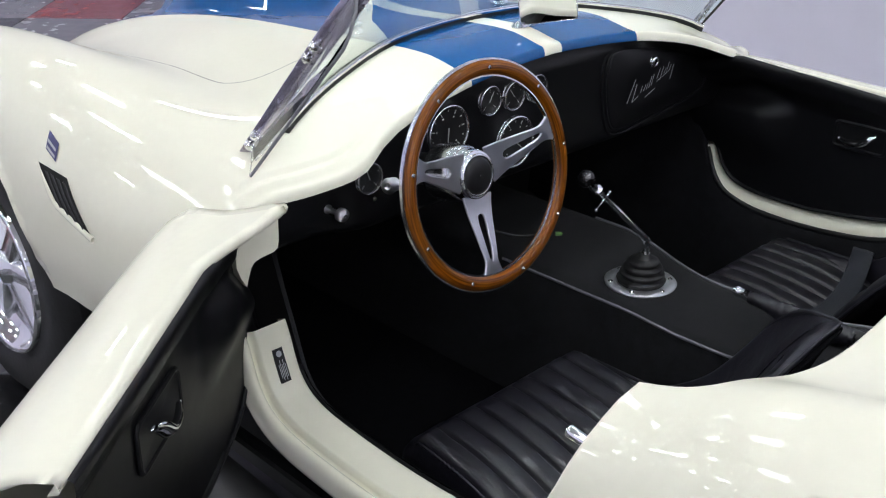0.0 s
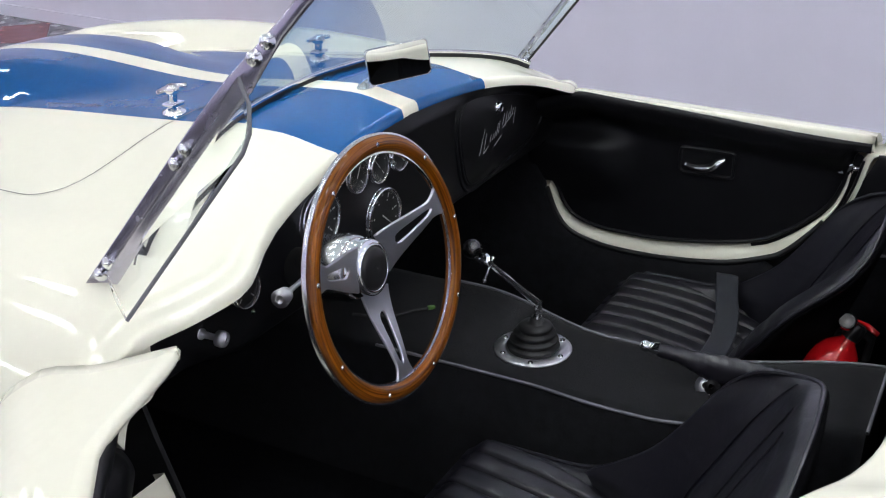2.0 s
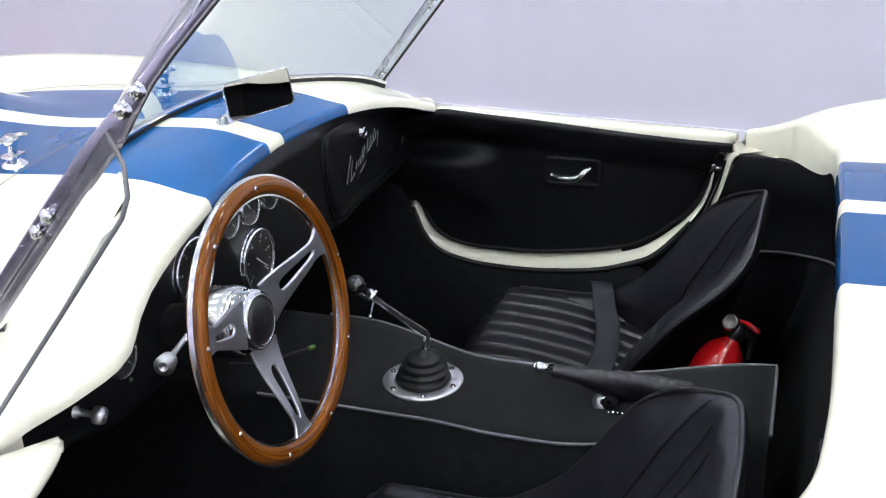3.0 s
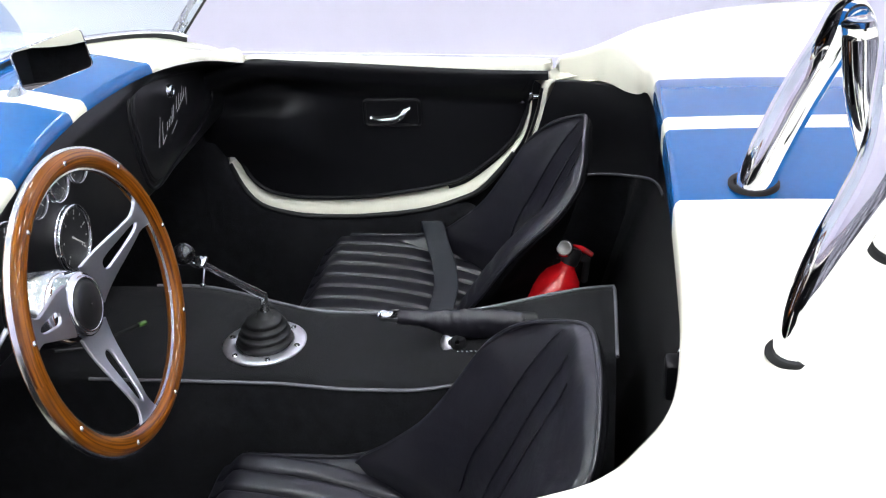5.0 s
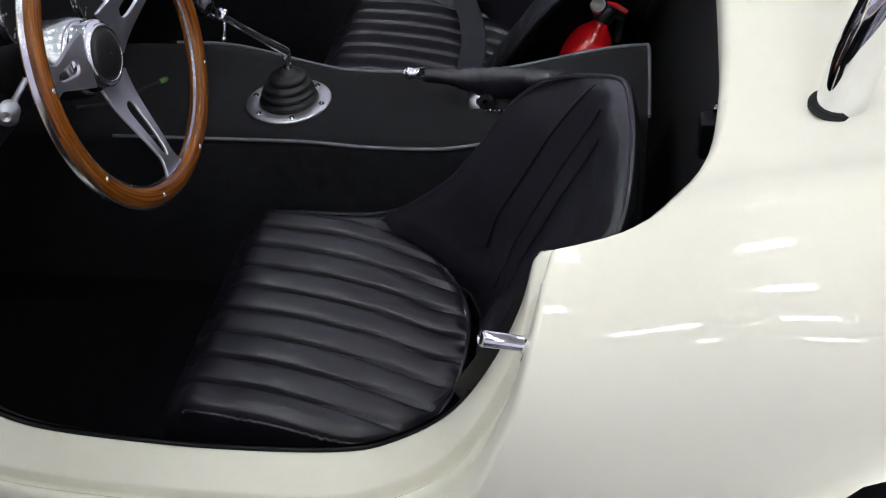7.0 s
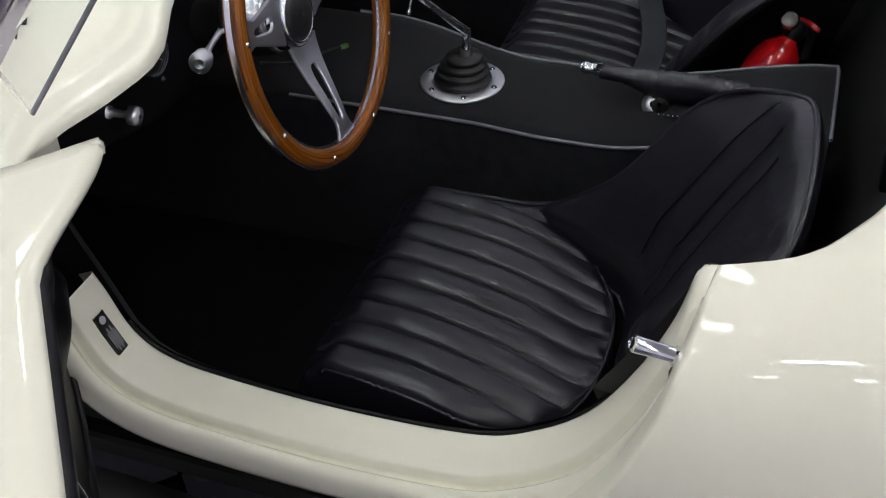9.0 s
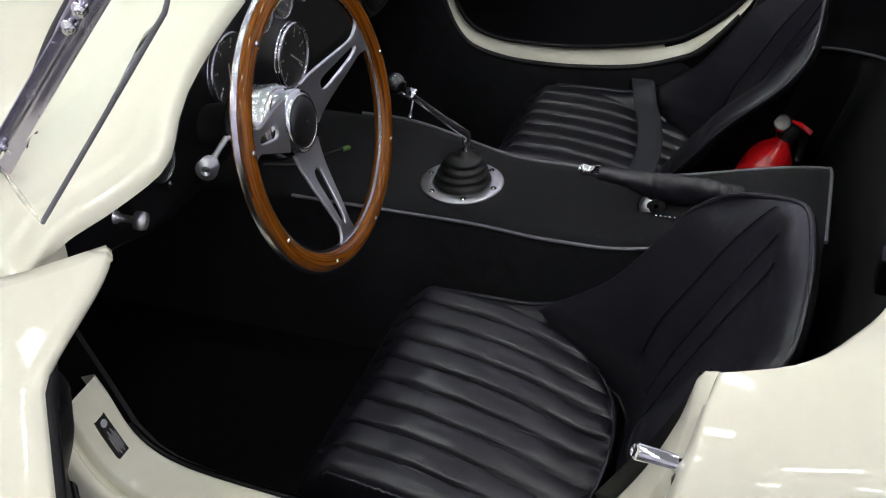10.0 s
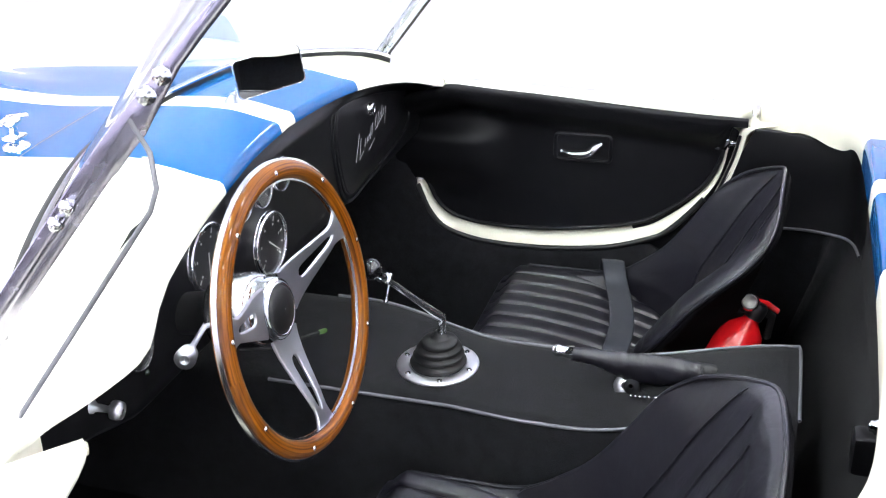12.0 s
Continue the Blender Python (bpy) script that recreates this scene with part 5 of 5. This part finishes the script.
    for at, deep in SEAMS:
        bm = bmesh.new()
        tube(bm, [Vector((cx + at, padded(at, z)[0] - deep + 0.0022, z)) for z in np.linspace(0.505, 0.795, 34)], 0.0014, n=6)
        part("seam", bm, LEATHER, s)
    # padded bolster along the cushion, running into the wing
    bm = bmesh.new()
    rows, line = [], []
    for k, y in enumerate(np.linspace(-0.082, -0.350, 44)):
        zt = 0.507 + 0.055 * smooth01((-0.225 - y) / 0.22) - 0.05 * (1 - smooth01(k / 4))
        bx, fat = cx + 0.190 + 0.7 * slant(y), (0.3 + 0.7 * smooth01(k / 20)) * (1 - 0.97 * smooth01((k - 24) / 18))
        y += set_back * k / 43
        zt -= 0.58 * slant(y)
        wave = 0.0014 * math.sin(k * 1.1) * math.sin(k * 0.37)
        rows.append([Vector((bx + dx * fat + (wave if 0 < i < 4 else 0), y, z)) for i, (dx, z) in enumerate(((-0.030, 0.43), (-0.034, 0.458), (-0.027, zt - 0.022), (-0.014, zt - 0.006), (-0.002, zt - 0.001), (0.006, zt - 0.003), (0.014, zt - 0.02), (0.016, 0.43)))])
        line.append(Vector((bx + 0.003, y, zt)))
    vs = grid(bm, rows)
    bm.faces.new(vs[0][::-1])
    bm.faces.new(vs[-1])
    bmesh.ops.recalc_face_normals(bm, faces=bm.faces)
    part("bolster", bm, LEATHER, s, crease=70)
    bm = bmesh.new()
    tube(bm, line, 0.0034, n=8)
    part("bolster_piping", bm, LEATHER, s)
    bm = bmesh.new()
    block(bm, (cx - 0.19, -0.40, 0.288), (cx + 0.17, -0.09, 0.40), bevel=0.01)
    part("base", bm, VINYL, s)
    return s


seat(-0.375, "black leather bucket seat with a pleated cushion, driver's side", -0.038, 0.12, -0.024, skew=0.033)
seat(0.375, "black leather bucket seat with a pleated cushion, passenger's side", set_back=-0.016)

# lap belt lying over the passenger cushion
bm = bmesh.new()
path = spline([(0.600, -0.275, 0.40), (0.592, -0.278, 0.50), (0.565, -0.286, 0.540), (0.51, -0.302, 0.519), (0.43, -0.325, 0.512), (0.34, -0.340, 0.509), (0.25, -0.340, 0.505), (0.19, -0.330, 0.46)], 26)
rows = [[Vector((x, y + 0.024, z)), Vector((x, y + 0.021, z + 0.0012)), Vector((x, y + 0.008, z + 0.0008)), Vector((x, y - 0.006, z + 0.0022)), Vector((x, y - 0.021, z + 0.0012)), Vector((x, y - 0.024, z)), Vector((x, y - 0.0235, z - 0.0015)), Vector((x, y + 0.0235, z - 0.0015))] for x, y, z in path]
grid(bm, rows, closed=True)
belt = tagged(part("seat_belt", bm, WEBBING, None), "black webbing lap belt lying over the passenger seat", "seat belt")

# belt anchor on the rear lining
bm = bmesh.new()
m = aim((-0.205, -0.744, 0.722), (0, 1, 0.1))
lathe(bm, [(0.011, -0.02), (0.011, 0.003), (0.008, 0.006), (0.008, 0.010), (0.003, 0.012)], m, n=6)
an = part("belt_anchor", bm, CHROME, car, "chrome belt anchor bolt on the rear lining")
bm = bmesh.new()
block(bm, (-0.226, -0.744, 0.655), (-0.188, -0.716, 0.712), bevel=0.006)
part("tongue", bm, VINYL, an)

# ---- fire extinguisher ----
ext = thing("fire_extinguisher", "small red fire extinguisher standing behind the passenger seat", "fire extinguisher")
E0, E1 = Vector((0.205, -0.462, 0.342)), Vector((0.290, -0.582, 0.605))
m = aim(E0, E1 - E0)
bm = bmesh.new()
lathe(bm, [(0.030, -0.008), (0.041, 0.0), (0.044, 0.01), (0.044, 0.225), (0.041, 0.246), (0.033, 0.264), (0.021, 0.276), (0.015, 0.282), (0.015, 0.292)], m, n=28)
part("cylinder", bm, RED, ext)
bm = bmesh.new()
lathe(bm, [(0.014, 0.284), (0.017, 0.290), (0.017, 0.312), (0.012, 0.318)], m, n=16)
part("valve", bm, DIAL, ext)
G = Vector((0.280, -0.570, 0.626))
bm = bmesh.new()
lathe(bm, [(0.014, -0.012), (0.0165, 0.0), (0.0165, 0.006), (0.014, 0.008)], aim(G, (-0.8, 0.1, 0.55)), n=20)
dialg = part("pressure_gauge", bm, CHROME, ext)
bm = bmesh.new()
lathe(bm, [(0.0125, 0.007), (0.012, 0.009)], aim(G, (-0.8, 0.1, 0.55)), n=18)
part("dial", bm, PRINT, dialg)
bm = bmesh.new()
tube(bm, [(0.306, -0.576, 0.617), (0.308, -0.600, 0.612), (0.310, -0.620, 0.598)], [0.0065, 0.006, 0.005], n=8, squash=0.5)
part("lever", bm, RED, ext)
bm = bmesh.new()
tube(bm, [(0.312, -0.555, 0.600), (0.310, -0.59, 0.598), (0.312, -0.61, 0.585), (0.318, -0.605, 0.54)], [0.012, 0.011, 0.010, 0.010], n=8, squash=0.7)
part("hose", bm, RUBBER, ext)

# ---- roll bar ----
hoop = spline([(-0.183, -0.812, 0.90), (-0.185, -0.818, 0.967), (-0.187, -0.841, 1.073), (-0.200, -0.862, 1.145), (-0.245, -0.874, 1.205), (-0.34, -0.878, 1.232), (-0.435, -0.872, 1.222), (-0.485, -0.860, 1.175), (-0.499, -0.853, 1.11), (-0.499, -0.832, 1.012), (-0.494, -0.814, 0.84)], 60)
hoop = [(x, y - 0.028 * smooth01((z - 0.93) / 0.25), z) for x, y, z in hoop]
bm = bmesh.new()
tube(bm, hoop, 0.0245, n=20)
bar = part("roll_bar", bm, CHROME, car, "polished chrome roll hoop behind the driver")
bm = bmesh.new()
tube(bm, spline([(-0.335, -0.885, 1.205), (-0.332, -0.90, 1.12), (-0.329, -0.932, 1.02), (-0.325, -0.962, 0.90)], 20), 0.0215, n=18)
part("brace", bm, CHROME, bar)
for bx, by in ((-0.183, -0.8165), (-0.4965, -0.8215), (-0.326, -0.955)):
    z = top_height(REAR, bx, by)
    dx = (top_height(REAR, bx + 0.03, by) - top_height(REAR, bx - 0.03, by)) / 0.06
    bm = bmesh.new()
    lathe(bm, [(0.0315, -0.002), (0.0315, 0.0015), (0.024, 0.0018)], aim((bx, by, z), (-dx, 0.0, 1)), n=28)
    part("socket", bm, GAP, bar, "dark socket in the deck")

# ---- windscreen ----
def base_curve(x):
    y = 0.372 - 0.40 * x * x
    return y


def lean_top(x, y, z, h):
    """A point of the screen h metres up its slope from the base."""
    k = smooth01((-x - 0.45) / 0.17)
    return Vector((x * (1 - 0.13 * h - 0.5 * max(0.0, h - 0.25) ** 2), y - h * 0.64 + 0.030 * k * smooth01(h / 0.12), z + h * 0.77))


bm = bmesh.new()
xs = np.linspace(-0.606, 0.612, 42)
outer, inner = [], []
for h in np.linspace(0.012, 0.60, 12):
    outer.append([lean_top(x, base_curve(x) + 0.0015, top_height(FRONT, x, base_curve(x)), h) for x in xs])
    inner.append([lean_top(x, base_curve(x) - 0.0015, top_height(FRONT, x, base_curve(x)), h) for x in xs])
a = grid(bm, outer)
b = grid(bm, inner[::-1])
for j in range(41):
    bm.faces.new((a[0][j], b[11][j], b[11][j + 1], a[0][j + 1]))
    bm.faces.new((a[11][j + 1], b[0][j + 1], b[0][j], a[11][j]))
bmesh.ops.recalc_face_normals(bm, faces=bm.faces)
screen = part("windscreen", bm, GLASS, car, "clear curved windscreen in a chrome frame")
screen.visible_shadow = False
# The rubber strip is overly thick: it also paints the dark shadow at the glass's foot
for h, r, mat, name in ((0.004, 0.011, RUBBER, "rubber_strip"), (0.016, 0.0055, CHROME, "chrome_strip"), (0.607, 0.011, CHROME, "top_rail")):
    bm = bmesh.new()
    tube(bm, [lean_top(x, base_curve(x), top_height(FRONT, x, base_curve(x)), h) for x in np.linspace(-0.580, 0.62, 44)], r, n=10)
    part(name, bm, mat, screen)
for sgn in (-1, 1):
    foot, head = Vector((sgn * 0.633, 0.252, 0.925)), Vector((sgn * 0.592, 0.0, 1.235))
    d = (head - foot)
    face = Vector((sgn * 0.55, -0.75, 0.35)).normalized()
    across = d.cross(face).normalized()
    nrm = across.cross(d).normalized()

    def along(t):
        """The post bends inwards towards its head."""
        return foot + d * t - Vector((sgn * 0.10 * max(0.0, t - 0.6) ** 2, 0, 0))
    bm = bmesh.new()
    rows = []
    for t in np.linspace(-0.06, 1.55, 18):
        w = 0.0075 if sgn > 0 else 0.0165 - 0.0085 * smooth01((t - 0.85) / 0.25)
        c = along(t) + (Vector((-0.006, -0.011, 0.002)) * (1 - smooth01((t - 0.85) / 0.3)) if sgn < 0 else Vector())
        rows.append([c + across * w + nrm * 0.002, c + across * w * 0.95 + nrm * 0.003, c - across * w * 0.95 + nrm * 0.003, c - across * w + nrm * 0.002, c - across * w - nrm * 0.001, c + across * w - nrm * 0.001])
    vs = grid(bm, rows, closed=True)
    bm.faces.new(vs[0])
    bm.faces.new(vs[-1])
    post = part("screen_post", bm, POST_METAL, screen, "chrome windscreen side post", crease=25)
    for t in (0.07, 0.60, 1.02):
        for o in (-1, 1):
            bm = bmesh.new()
            c = along(t + 0.03 * o) + Vector((sgn * 0.012, -0.004, 0))
            lathe(bm, [(0.0095, 0.0), (0.0095, 0.005), (0.0065, 0.006), (0.0065, 0.013), (0.004, 0.017), (0.001, 0.018)], aim(c, (sgn * 0.85, -0.45, 0.25)), n=10)
            part("dome_nut", bm, CHROME, car, "chrome dome nut on the screen post")
    if sgn > 0:
        bm = bmesh.new()
        tube(bm, [lean_top(0.614, base_curve(0.614), top_height(FRONT, 0.614, base_curve(0.614)), h) for h in np.linspace(0.0, 0.60, 12)], 0.0032, n=8)
        part("side_seal", bm, RUBBER, screen)
        continue
    # clear side wing with a dark edge
    P = [Vector((sgn * 0.655, 0.215, 0.945)), Vector((sgn * 0.700, 0.155, 0.940)), Vector((sgn * 0.746, 0.092, 0.951)), Vector((sgn * 0.710, 0.02, 1.056)), Vector((sgn * 0.676, -0.045, 1.152)), Vector((sgn * 0.668, -0.050, 1.172)), Vector((sgn * 0.64, -0.03, 1.195)), Vector((sgn * 0.606, 0.010, 1.212))]
    pn = (P[2] - P[0]).cross(P[-1] - P[0]).normalized() * 0.0022
    bm = bmesh.new()
    f1 = [bm.verts.new(p + pn) for p in P]
    f2 = [bm.verts.new(p - pn) for p in P]
    bm.faces.new(f1)
    bm.faces.new(f2[::-1])
    for i in range(len(P)):
        k = (i + 1) % len(P)
        bm.faces.new((f1[k], f1[i], f2[i], f2[k]))
    bmesh.ops.recalc_face_normals(bm, faces=bm.faces)
    wing = part("side_wing", bm, ACRYLIC, car, "clear side wing clamped to the screen post", smooth=False)
    wing.visible_shadow = False
    bm = bmesh.new()
    tube(bm, P[2:], 0.0026, n=6)
    part("edge", bm, PIPING, wing, "thin edge of the side wing")

# ---- driving mirror on the scuttle ----
MC = Vector((0.013, 0.179, 1.076))
mx = Vector((0.096, -0.057, 0.013)).normalized()
mz = Vector((-0.68, -0.73, 0.021)).normalized()
mx = (mx - mz * mx.dot(mz)).normalized()
my = mz.cross(mx).normalized()
MM = Matrix.Translation(MC) @ Matrix((mx, my, mz)).transposed().to_4x4()
bm = bmesh.new()
o = rounded(-0.057, -0.0315, 0.057, 0.0315, 0.008)
grid(bm, [[MM @ Vector((x * f, y * f, z)) for x, y in o] for f, z in ((0.2, -0.014), (0.85, -0.013), (0.97, -0.008), (1.0, 0.0), (0.985, 0.002), (0.955, 0.001))], closed=True)
mir = part("driving_mirror", bm, CHROME, car, "chrome driving mirror on the scuttle", crease=30)
bm = bmesh.new()
plate(bm, [(x * 0.955, y * 0.955) for x, y in o], 0.001, MM @ pose(0, 0, 0.0012))
part("mirror_glass", bm, MIRROR, mir, smooth=False)
bm = bmesh.new()
zf = top_height(FRONT, 0.013, 0.246)
lathe(bm, [(0.016, 0.0), (0.016, 0.003), (0.009, 0.008), (0.005, 0.012)], Matrix.Translation((0.013, 0.246, zf)) @ Matrix.Diagonal((1.4, 0.9, 1, 1)), n=18)
tube(bm, [(0.013, 0.246, zf + 0.005), (0.012, 0.228, zf + 0.03), MM @ Vector((-0.01, -0.01, -0.012))], 0.005, n=8)
part("stem", bm, CHROME, mir)

# ---- showroom floor ----
floor = tagged(new("floor", bpy.data.meshes.new("floor")), "glossy showroom floor of black, grey and red tiles laid diagonally", "floor", kind="structure")
bm = bmesh.new()
block(bm, (LX - 0.2, LY - 0.2, LZ - 0.05), (HX + 0.2, HY + 0.2, LZ - 0.004))
bm.to_mesh(floor.data)
bm.free()
floor.data.materials.append(TILES["black"])
TILE, ORIGIN = 0.56, Vector((2.24, 4.60, 0))
meshes = {}
for colour in TILES:
    bm = bmesh.new()
    block(bm, (0.002, 0.002, LZ - 0.004), (TILE - 0.002, TILE - 0.002, LZ), bevel=0.0015)
    me = bpy.data.meshes.new(colour + "_tile")
    bm.to_mesh(me)
    bm.free()
    me.materials.append(TILES[colour])
    meshes[colour] = me
rest = {c: bmesh.new() for c in TILES}
count = 0
for i in range(-26, 26):
    for j in range(-26, 26):
        c = ORIGIN + Vector(((i - j) * TILE * 0.70711, (i + j) * TILE * 0.70711, 0))
        mid = c + Vector((0, TILE * 0.70711, 0))
        if not (LX + 0.45 < mid.x < 2.93 + 0.103 * mid.y + 0.4 and LY + 0.45 < mid.y < HY - 0.45):
            continue
        colour = "grey" if (i + j) % 2 else ("black" if i % 2 == 0 else "red")
        if colour == "red" and mid.y < 2.2:
            colour = "black"
        m = Matrix.Translation(c) @ pose(0, 0, 0, 0, 0, 45)
        if -1.6 < mid.x and mid.y > -0.5 and count < 290:
            t = new("tile", meshes[colour])
            t.parent = floor
            t.matrix_basis = m
            count += 1
        else:
            block(rest[colour], (0.002, 0.002, LZ - 0.004), (TILE - 0.002, TILE - 0.002, LZ), m)
for colour, bm in rest.items():
    t = part("more_tiles", bm, TILES[colour], floor, smooth=False)
    tagged(t, kind="stuff")
